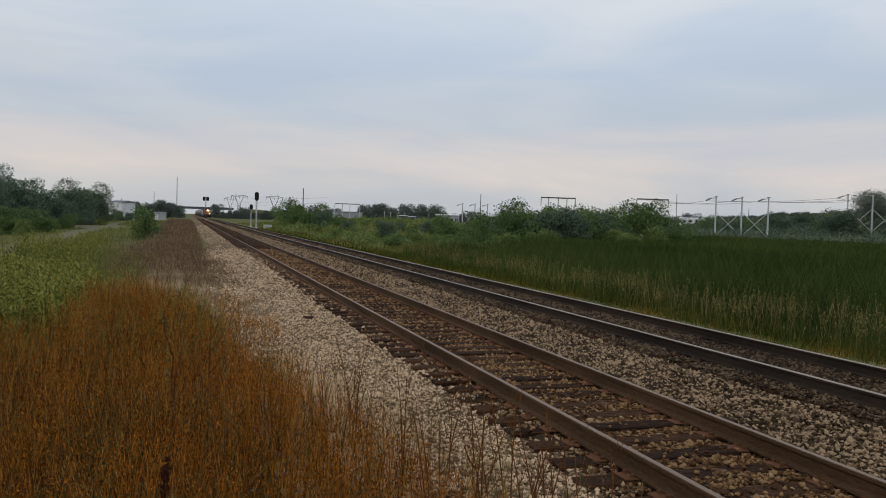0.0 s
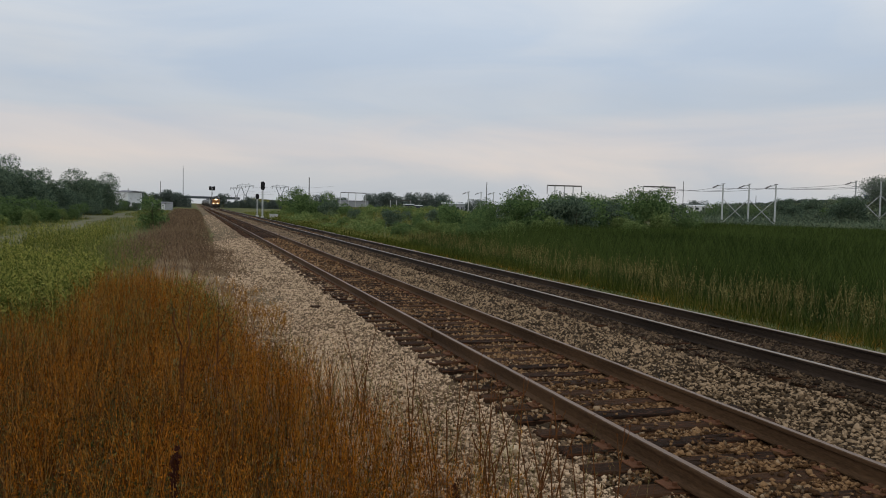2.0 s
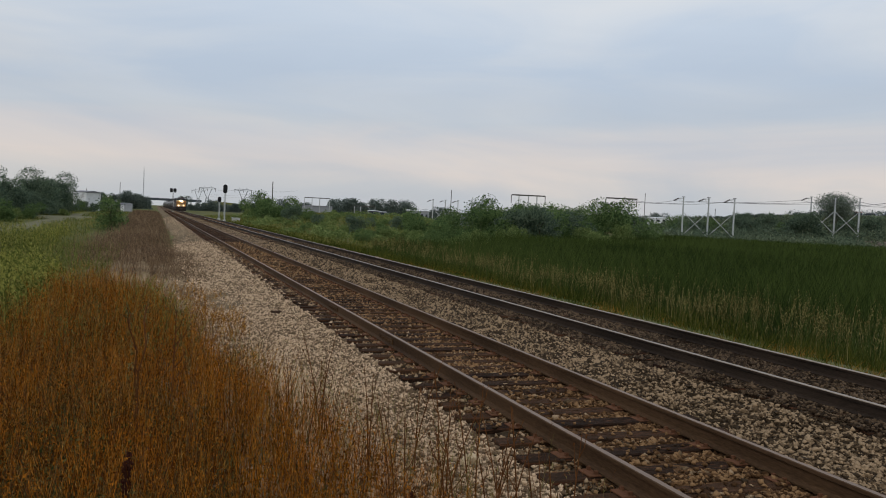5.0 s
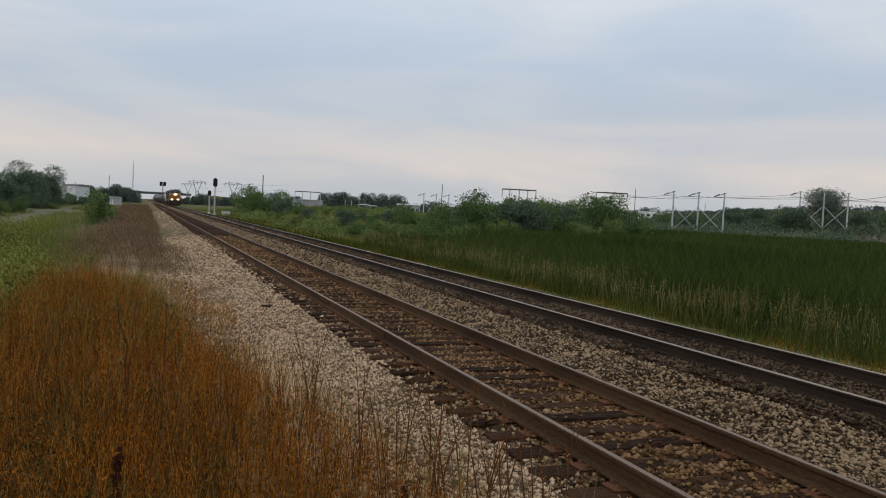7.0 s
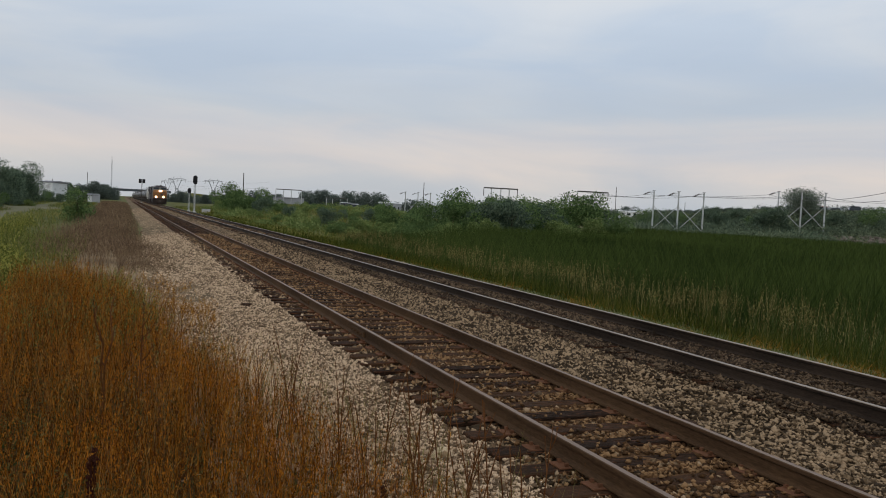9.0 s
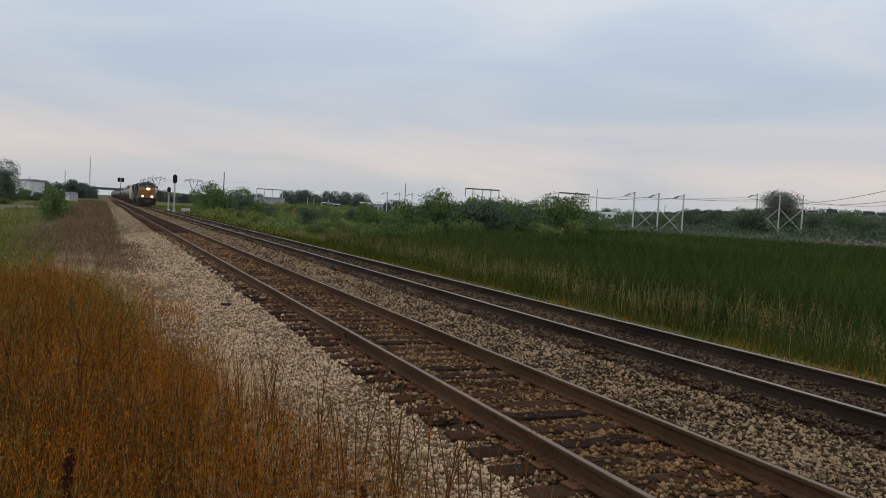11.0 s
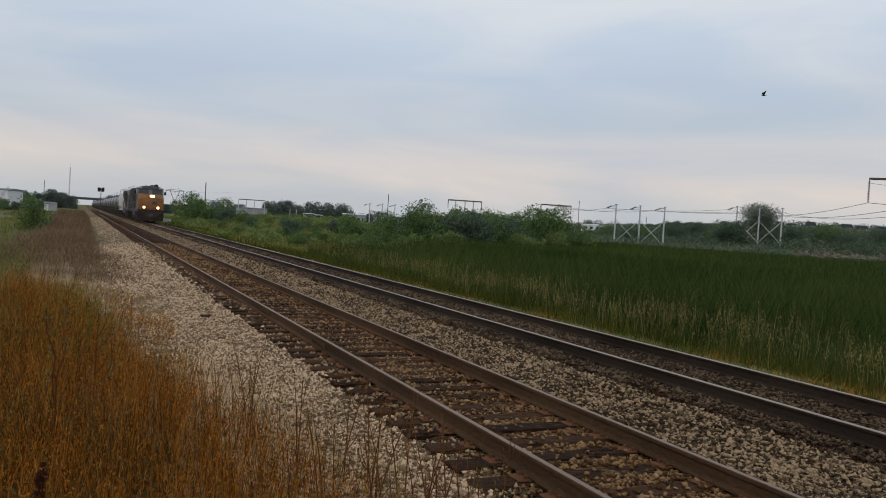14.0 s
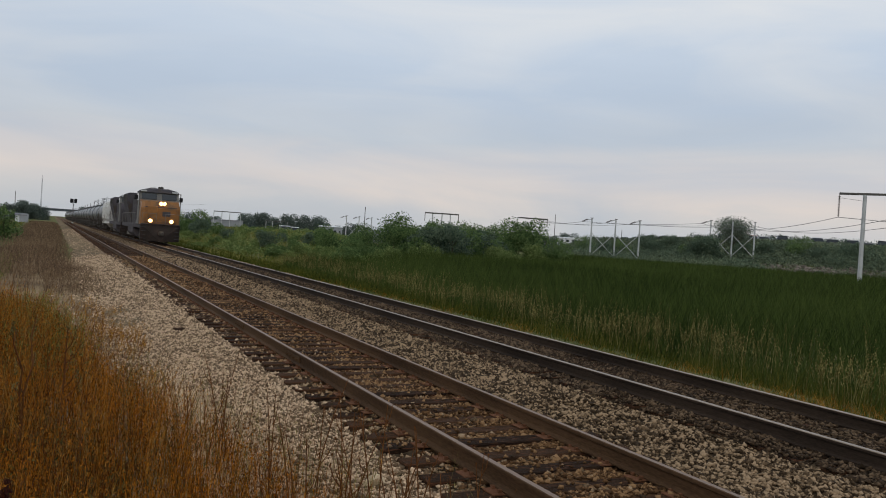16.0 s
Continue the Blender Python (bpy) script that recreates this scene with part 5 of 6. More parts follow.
# ---- railway signals, bridge ----
def signal_mast(name, x, y, top, heads, label, steel=None):
    """A steel mast with one or more black signal heads: (offset x, height below top)."""
    z0 = float(ground_z(x, y)) if x > 11 else -0.25
    ob = thing(name, label, "railway signal", "railway signals", at=pose(x, y, z0))
    h = top - z0
    part("mast", Geo().tube([(0, 0, 0), (0, 0, h)], [0.09, 0.07], 8), steel or M_GALV, ob, "slender steel mast", smooth=40)
    part("foundation", Geo().box((0, 0, 0.12), (0.55, 0.55, 0.4), 0.05), M_CONCRETE, ob, "pale concrete foundation")
    if len(heads) > 1:
        part("bracket", Geo().box((0, 0, h - 0.9), (2 * heads[-1][0] + 0.2, 0.08, 0.1), 0.02), M_DARKSTEEL, ob)
    for dx, dz, w, hh in heads:
        e = 0.4 if len(heads) > 1 else 1.0           # squarer boards on the double mast
        rim = [(dx + w / 2 * math.copysign(abs(math.cos(a)) ** e, math.cos(a)), y, h - dz + math.copysign(hh / 2 - w / 2 + w / 2 * abs(math.sin(a)) ** e, math.sin(a))) for a in (2 * math.pi * (k + 0.5) / 20 for k in range(20)) for y in (-0.16, -0.08)]
        hd = part("signal_head", Geo().hull(rim), M_BLACK, ob, "black oval backing board")
        for k in range(3):
            zc = h - dz + (k - 1) * hh * 0.28
            part("hood", Geo().tube([(dx, -0.17, zc), (dx, -0.45, zc)], 0.12, 10), M_BLACK, hd)
    lad = Geo()
    for sx in (-0.16, 0.16):
        lad.tube([(sx, 0.22, 0.2), (sx, 0.16, h - 0.4)], 0.02, 4)
    for k in range(int((h - 0.6) / 0.35)):
        lad.tube([(-0.16, 0.21, 0.4 + 0.35 * k), (0.16, 0.21, 0.4 + 0.35 * k)], 0.012, 4)
    part("ladder", lad, steel or M_GALV, ob)
    return ob


signal_mast("railway_signal", 11.75, 148.0, 6.0, [(0, 0.65, 0.75, 1.6)], "tall black-headed railway signal beside the far track")
signal_mast("railway_signal", 11.9, 163.0, 4.0, [(0, 0.45, 0.7, 1.05)], "short black-headed railway signal beside the far track")
signal_mast("railway_signal", 5.7, 294.0, 8.0, [(-0.60, 0.75, 0.95, 1.45), (0.60, 0.75, 0.95, 1.45)], "two-headed railway signal mast between the tracks", M_DARKSTEEL)
ob = thing("relay_cabinet", "small grey relay cabinet on the bank", "cabinet", at=pose(13.6, 146, float(ground_z(13.6, 146))))
part("body", Geo().box((0, 0, 0.4), (1.4, 0.8, 0.9), 0.03), M_CONCRETE, ob)
part("lid", Geo().box((0, 0, 0.88), (1.5, 0.9, 0.08), 0.02), M_GALV, ob)

bridge = thing("overpass", "dark steel road overpass crossing the tracks", "bridge", at=pose(0, 830, 0))
part("girder", Geo().box((12, 0, 7.2), (62, 9, 1.5), 0.05), M_DECK, bridge)
part("parapet", Geo().box((12, -4.3, 8.3), (62, 0.3, 0.9), 0.05), M_DECK, bridge)
part("parapet", Geo().box((12, 4.3, 8.3), (62, 0.3, 0.9), 0.05), M_DECK, bridge)
for px in (-9, 17):
    part("pier", Geo().box((px, 0, 3.0), (1.3, 8, 7.2), 0.1), M_CONCRETE, bridge)
for sgn, px in ((-1, -19), (1, 43)):
    part("embankment", Geo().hull([(px, -8, -1), (px, 8, -1), (px + sgn * 14, -5, 8.2), (px + sgn * 14, 5, 8.2), (px, -5, 5), (px, 5, 5), (px + sgn * 170, -5, -1), (px + sgn * 170, 5, -1), (px + sgn * 14, -16, -1), (px + sgn * 14, 16, -1)]), M_GROUND, bridge, "grassy approach embankment")


# ---- power line structures ----
def braced_poles(x, y, spacing, height, turn, label, insul=True, peaks=3):
    """Three poles in a row with crossed braces and slanting insulator arms."""
    z0 = float(ground_z(x, y))
    ob = thing("pole_structure", label, "power pole", "power line structures", at=pose(x, y, z0, 0, 0, turn))
    for k in (-1, 0, 1):
        px = k * spacing
        part("pole", Geo().tube([(px, 0, -0.3), (px, 0, height)], [0.21, 0.15], 8), M_GALV, ob, smooth=40)
        part("cap", Geo().box((px, 0, height + 0.04), (0.75, 0.28, 0.10), 0.02), M_DARKSTEEL, ob)
        if k < peaks - 1:
            arm = part("insulator_arm", Geo().tube([(px - 0.15, 0, height - 0.25), (px - 1.0, 0, height - 0.30)], 0.09, 5).tube([(px - 0.2, 0, height - 1.0), (px - 0.9, 0, height - 0.35)], 0.03, 5), M_GALV, ob)
            ins = Geo().tube([(px - 0.95, 0, height - 0.28), (px - 2.15, 0, height - 0.85)], 0.08, 6)
            for j in range(9):
                t = (j + 0.5) / 9
                c = Vector((px - 0.95 - 1.2 * t, 0, height - 0.28 - 0.57 * t))
                ins.tube([c, c + Vector((-0.07, 0, -0.035))], 0.19, 8)
            part("insulator", ins, M_INSUL, arm, "brown porcelain insulator string")
    for k in (-1, 0):
        a, b = k * spacing, (k + 1) * spacing
        part("brace", Geo().tube([(a, 0.1, height * 0.68), (b, 0.1, height * 0.15)], 0.075, 5), M_GALV, ob)
        part("brace", Geo().tube([(b, -0.1, height * 0.68), (a, -0.1, height * 0.15)], 0.075, 5), M_GALV, ob)
    return ob


px, py = polar(38.45, 186)
braced_poles(px, py, 5.4, 10.2, -38, "three galvanised poles with crossed braces")
px2, py2 = polar(46.25, 205)
braced_poles(px2, py2, 5.05, 9.9, -46, "three galvanised poles with crossed braces", peaks=1)
px3, py3 = polar(20.1, 292)
braced_poles(px3, py3, 4.6, 9.6, -20, "distant braced pole row behind the shrubs")


def gantry(x, y, width, height, turn, legs, label, thick=0.2):
    z0 = float(ground_z(x, y))
    ob = thing("substation_gantry", label, "gantry", "substation gantries", at=pose(x, y, z0, 0, 0, turn))
    part("beam", Geo().box((0, 0, height), (width, thick * 1.4, thick * 1.3), 0.03), M_DARKSTEEL, ob)
    for f in legs:
        part("leg", Geo().tube([(width * (f - 0.5), 0, -0.2), (width * (f - 0.5), 0, height)], thick * 0.55, 6), M_GALV, ob)
    for f in (0.0, 1.0):
        part("insulator", Geo().tube([(width * (f - 0.5), 0.2, height), (width * (f - 0.5), 0.2, height - 2.2)], 0.10, 6), M_INSUL, ob)
    return ob


gantry(*polar(26.05, 215), 9.3, 10.0, -14, (0.22, 0.5, 0.75), "dark steel portal rising behind the shrubs", 0.26)
gantry(*polar(32.6, 218), 8.6, 10.4, -14, (0.0, 0.74), "dark steel portal rising behind the shrubs", 0.26)
gantry(*polar(10.9, 262), 8.2, 6.9, -6, (0.0, 0.3, 0.6, 1.0), "low rail-topped frame above a grey building", 0.2)
gantry(*polar(14.3, 330), 8.5, 6.0, -8, (0.0, 0.3, 1.0), "distant steel portal in the fields", 0.2)

# the tall single pole with a crossbeam and hanging insulators
tx, ty = polar(54.1, 112)
ob = thing("crossarm_pole", "tall galvanised pole with a long crossbeam", "power pole", at=pose(tx, ty, float(ground_z(tx, ty)), 0, 0, -52))
PH = 11.9
part("pole", Geo().tube([(0, 0, -0.3), (0, 0, PH)], [0.28, 0.22], 10), M_GALV, ob, smooth=40)
part("crossbeam", Geo().box((2.3, 0, PH + 0.1), (10.4, 0.30, 0.28), 0.04), M_DARKSTEEL, ob, "dark steel crossbeam")
for ix in (-2.85, 2.9, 7.4):
    ins = Geo().tube([(ix, 0, PH), (ix, 0, PH - 2.9)], 0.04, 6)
    for j in range(13):
        ins.tube([(ix, 0, PH - 0.25 - 0.2 * j), (ix, 0, PH - 0.33 - 0.2 * j)], 0.13, 8)
    part("insulator", ins, M_INSUL, ob, "hanging brown insulator string")
part("stay", Geo().tube([(-0.3, 0, PH - 0.75), (-2.7, 0, PH - 0.45)], 0.02, 4), M_WIRE, ob)


def wire(a, b, sag, label="dark overhead power line wire"):
    pts = [Vector(a).lerp(Vector(b), t) - Vector((0, 0, sag * 4 * t * (1 - t))) for t in np.linspace(0, 1, 15)]
    return tagged(part("wire", Geo().tube(pts, 0.035, 4), M_WIRE), label, "wire", "overhead wires")


def on_pole(base, turn, dx, dz):
    return pose(base[0], base[1], float(ground_z(*base)), 0, 0, turn) @ Vector((dx, 0, dz))


for k, pk in zip((-1, 0, 1), (-2.85, 2.9, 7.4)):
    a = on_pole((tx, ty), -52, pk, PH - 2.9)
    b = on_pole((px2, py2), -46, k * 5.05 - (2.15 if k < 0 else 0.2), 9.1)
    c = on_pole((px, py), -38, k * 5.4 - 2.15, 9.3)
    wire(a, b, 1.6)
    wire(b, c, 0.5)
    wire(c, Vector((*polar(32.6 + 0.5 * k, 218), 9.2)), 0.8)
    wire(a, a + Vector((60, -64, 0.5)), 1.5)

# single far poles and masts
for az, d, top, rad, label in ((7.76, 236, 10.0, 0.17, "plain dark utility pole behind the shrubs"), (20.49, 300, 12.4, 0.17, "plain dark utility pole behind the shrubs"), (-2.26, 520, 14.4, 0.22, "plain distant utility pole"),
                               (34.2, 225, 11.0, 0.10, "thin distant pole beside a portal"), (-4.3, 420, 8.0, 0.2, "plain distant utility pole"), (38.9, 300, 9.5, 0.12, "thin distant lamp pole")):
    x, y = polar(az, d)
    z0 = float(ground_z(x, y))
    ob = thing("utility_pole", label, "pole", "utility poles", at=pose(x, y, z0))
    part("pole", Geo().tube([(0, 0, -0.3), (0, 0, top - z0)], [rad, rad * 0.75], 7), M_DARKSTEEL, ob)
    part("cap", Geo().tube([(0, 0, top - z0), (0, 0, top - z0 + 0.25)], [rad * 0.9, rad * 0.5], 7), M_DARKSTEEL, ob)
x, y = polar(-0.80, 640)
ob = thing("radio_mast", "tall slender grey radio mast on the horizon", "mast", at=pose(x, y, -0.5))
g = Geo()
for k in range(3):
    a = 2.09 * k
    g.tube([(0.55 * math.cos(a), 0.55 * math.sin(a), 0), (0.22 * math.cos(a), 0.22 * math.sin(a), 29)], [0.12, 0.08], 4)
for j in range(18):
    w = 0.55 - 0.33 * j / 18
    for k in range(3):
        a, b = 2.09 * k, 2.09 * (k + 1)
        g.tube([(w * math.cos(a), w * math.sin(a), 1.6 * j), (w * math.cos(b), w * math.sin(b), 1.6 * (j + 1))], 0.05, 3)
part("lattice", g, M_LATTICE, ob)
part("antenna", Geo().tube([(0, 0, 29), (0, 0, 31)], 0.08, 5), M_LATTICE, ob)


def lattice_tower(az, d, top, label, turn):
    """A waisted transmission tower: splayed legs, a V-shaped window and a crossarm."""
    x, y = polar(az, d)
    ob = thing("transmission_tower", label, "pylon", "transmission towers", at=pose(x, y, -0.5, 0, 0, turn))
    h = top + 0.5
    g = Geo()
    for sx in (-1, 1):
        for sy in (-1, 1):
            g.tube([(2.2 * sx, 2.2 * sy, 0), (0.8 * sx, 0.8 * sy, h * 0.55), (3.4 * sx, 0.5 * sy, h * 0.9)], 0.16, 4)
        for j in range(5):
            w0, w1, z0, z1 = 2.2 - 0.28 * j, 2.2 - 0.28 * (j + 1), h * 0.11 * j, h * 0.11 * (j + 1)
            g.tube([(-w0, sx * w0, z0), (w1, sx * w1, z1)], 0.09, 3)
            g.tube([(w0, sx * w0, z0), (-w1, sx * w1, z1)], 0.09, 3)
    part("body", g, M_LATTICE, ob)
    arm = Geo()
    for sy in (-0.5, 0.5):
        arm.tube([(-6.5, 0, h * 0.9), (-3.4, sy, h * 0.93), (3.4, sy, h * 0.93), (6.5, 0, h * 0.9)], 0.14, 4)
        arm.tube([(-6.5, 0, h * 0.9), (-3.4, sy, h * 0.87), (3.4, sy, h * 0.87), (6.5, 0, h * 0.9)], 0.14, 4)
    for sx in (-1, 1):
        arm.tube([(3.0 * sx, 0, h * 0.93), (2.4 * sx, 0, h)], 0.13, 4)
    part("crossarm", arm, M_LATTICE, ob)
    for ix in (-6.0, 0, 6.0):
        part("insulator", Geo().tube([(ix, 0, h * 0.89), (ix, 0, h * 0.78)], 0.16, 5), M_INSUL, ob)


lattice_tower(3.35, 640, 18.5, "distant lattice transmission tower", 4)
lattice_tower(5.75, 600, 17.5, "distant lattice transmission tower", 4)
lattice_tower(2.75, 820, 20.0, "distant lattice transmission tower", 4)
for dz in (0.9, 0.7, 0.6):
    for az0, d0, az1, d1 in ((5.75, 600, 3.35, 640), (3.35, 640, 2.75, 820), (5.75, 600, 9.5, 560)):
        wire((*polar(az0, d0), 18 * dz), (*polar(az1, d1), 18 * dz), 1.2, "distant transmission line wire")


# ---- far buildings and vehicles ----
def shed(x, y, w, d, h, turn, wall, roof, label, ribs=8, pitch=0.5, windows=0):
    z0 = float(ground_z(x, y))
    ob = thing("warehouse", label, "building", at=pose(x, y, z0, 0, 0, turn))
    part("wall", Geo().box((0, 0, h / 2 - 0.1), (w, d, h + 0.2), 0.02), wall, ob)
    part("roof", Geo().hull([(sx * (w / 2 + 0.2), sy * (d / 2 + 0.2), h) for sx in (-1, 1) for sy in (-1, 1)] + [(sx * (w / 2 + 0.2), 0, h + pitch) for sx in (-1, 1)] + [(sx * (w / 2 + 0.2), sy * (d / 2 + 0.2), h - 0.12) for sx in (-1, 1) for sy in (-1, 1)]), roof, ob)
    for k in range(ribs):
        part("rib", Geo().box((-w / 2 + w * (k + 0.5) / ribs, -d / 2 - 0.06, h / 2), (0.25, 0.12, h - 0.1)), wall, ob)
    for k in range(windows):
        part("window", Geo().box((-w / 2 + w * (k + 0.5) / windows, -d / 2 - 0.05, h * 0.6), (w / windows * 0.5, 0.1, h * 0.3)), M_PANE, ob)
    part("door", Geo().box((w * 0.3, -d / 2 - 0.08, 1.2), (2.2, 0.1, 2.4)), M_GREYWALL, ob)
    return ob


shed(*polar(-4.25, 262), 4.0, 9, 5.4, -22, M_WHITEWALL, M_ROOF, "white metal-clad warehouse behind the trees", 6)
shed(*polar(-1.9, 250), 2.5, 3.0, 2.0, 5, M_WHITEWALL, M_ROOF, "small white shed beside the lane", 3)
shed(*polar(-3.0, 330), 6, 8, 3.0, 5, M_GREYWALL, M_ROOF, "low grey building behind the bush", 5)
shed(*polar(10.9, 268), 9.5, 10, 4.3, -8, M_GREYWALL, M_ROOF, "grey flat-roofed building behind the shrubs", 8, 0.2)
shed(*polar(18.1, 300), 8.4, 6, 5.2, -15, M_GREYWALL, M_WHITEWALL, "low building with a pale flat roof in the fields", 6, 0.3, 5)
shed(*polar(21.2, 305), 6, 8, 5.4, -18, M_GREYWALL, M_WHITEWALL, "long low building with a pale roof", 8, 0.4, 8)
shed(*polar(27.2, 310), 9, 8, 5.2, -25, M_WHITEWALL, M_WHITEWALL, "white low building behind the shrubs", 6, 0.3, 5)
shed(*polar(35.8, 320), 15, 8, 2.8, -33, M_WHITEWALL, M_WHITEWALL, "white low building behind the poles", 8, 0.3, 6)


def car(mat, label, seed):
    """A far parked car or van."""
    r = random.Random(seed)
    ob = thing("parked_car", label, "car", "cars parked on the slope")
    lg, hh = r.uniform(4.2, 5.6), r.uniform(1.5, 2.3)
    part("body", Geo().box((0, 0, 0.65), (lg, 1.8, 0.7), 0.15), mat, ob)
    part("cabin", Geo().hull([(sx * lg * (0.32 - 0.08 * u), sy * (0.85 - 0.1 * u), 1.0 + (hh - 1.0) * u) for sx in (-1, 1) for sy in (-1, 1) for u in (0, 1)]), M_PANE, ob)
    part("roof", Geo().box((0, 0, hh - 0.02), (lg * 0.52, 1.56, 0.22), 0.06), mat, ob)
    for sx in (-1, 1):
        for sy in (-1, 1):
            part("wheel", Geo().tube([(sx * lg * 0.32, sy * 0.75, 0.32), (sx * lg * 0.32, sy * 0.92, 0.32)], 0.32, 10), M_BLACK, ob)
    return ob


CARS = [car(M_BLUE, "blue car parked along the slope top", 1), car(M_WHITEWALL, "white car parked along the slope top", 2), car(M_RED, "red car parked along the slope top", 3), car(M_GREYWALL, "grey van parked along the slope top", 4),
        car(M_BLACK, "black car parked along the slope top", 5)]
r = random.Random(71)
az, i = 45.6, 0
while az < 63:
    x, y = polar(az, 256 + r.uniform(-3, 3))
    m = pose(x, y, float(ground_z(x, y)), 0, 0, -az + r.uniform(-20, 20))
    k = i if i < 5 else r.choice((0, 1, 1, 2, 3, 3, 4, 4))
    if i < 5:
        CARS[k].matrix_basis = m
    else:
        copy_thing(CARS[k], m)
    az += r.uniform(0.75, 1.2)
    i += 1


for az, d, k in ((14.9, 231, 1), (15.5, 233, 1), (16.9, 232, 3)):
    x, y = polar(az, d)
    ob = copy_thing(CARS[k], pose(x, y, float(ground_z(x, y)), 0, 0, -az + 15))
    tagged(ob, "white car parked beyond the meadow bank" if k == 1 else "grey van parked beyond the meadow bank", "car", "cars parked beyond the meadow")


# ---- train ----
SPEED, FRONT_AT_END = 19.5, 71.1


def wheelset(parent, y, radius, name="wheelset"):
    """Two flanged wheels on an axle, turning about its own middle."""
    g = Geo()
    for s in (-1, 1):
        g.tube([(s * 0.68, 0, 0), (s * 0.70, 0, 0), (s * 0.70, 0, 0), (s * 0.83, 0, 0)], [radius + 0.02, radius + 0.02, radius, radius * 0.98], 12)
        for k in range(6):
            a = k * 1.047
            g.box((s * 0.84, 0.55 * radius * math.cos(a), 0.55 * radius * math.sin(a)), (0.03, 0.09, 0.09))
    g.tube([(-1.0, 0, 0), (1.0, 0, 0)], 0.09, 8)
    return part(name, g, M_UNDER, parent, at=pose(0, y, radius))


def bogie(parent, y, axles, spacing, radius, mat):
    ob = part("bogie", Geo(), mat, parent, at=pose(0, y, 0))
    g = Geo()
    ln = spacing * (axles - 1)
    for s in (-1, 1):
        g.box((s * 0.98, 0, radius + 0.12), (0.16, ln + 0.9, 0.26), 0.05)
        g.hull([(s * (0.98 + 0.08 * e), sy * (0.35 + 0.5 * u), radius + 0.25 - 0.55 * u) for e in (-1, 1) for sy in (-1, 1) for u in (0, 0.6)])
        for k in range(axles):
            g.box((s * 1.06, -ln / 2 + k * spacing, radius), (0.20, 0.36, 0.36), 0.05)
        for k in range(axles - 1):
            g.tube([(s * 1.05, -ln / 2 + (k + 0.5) * spacing, radius - 0.12), (s * 1.05, -ln / 2 + (k + 0.5) * spacing, radius + 0.3)], 0.12, 8)
    g.box((0, 0, radius + 0.15), (1.9, 0.5, 0.3), 0.05)
    ob.data = g.mesh("bogie", mat)
    return ob, [-ln / 2 + k * spacing for k in range(axles)]


def rail_line(parent, pts, name="handrail", mat=None, rad=0.022):
    return part(name, Geo().tube(pts, rad, 5), mat or M_GREYCAB, parent)


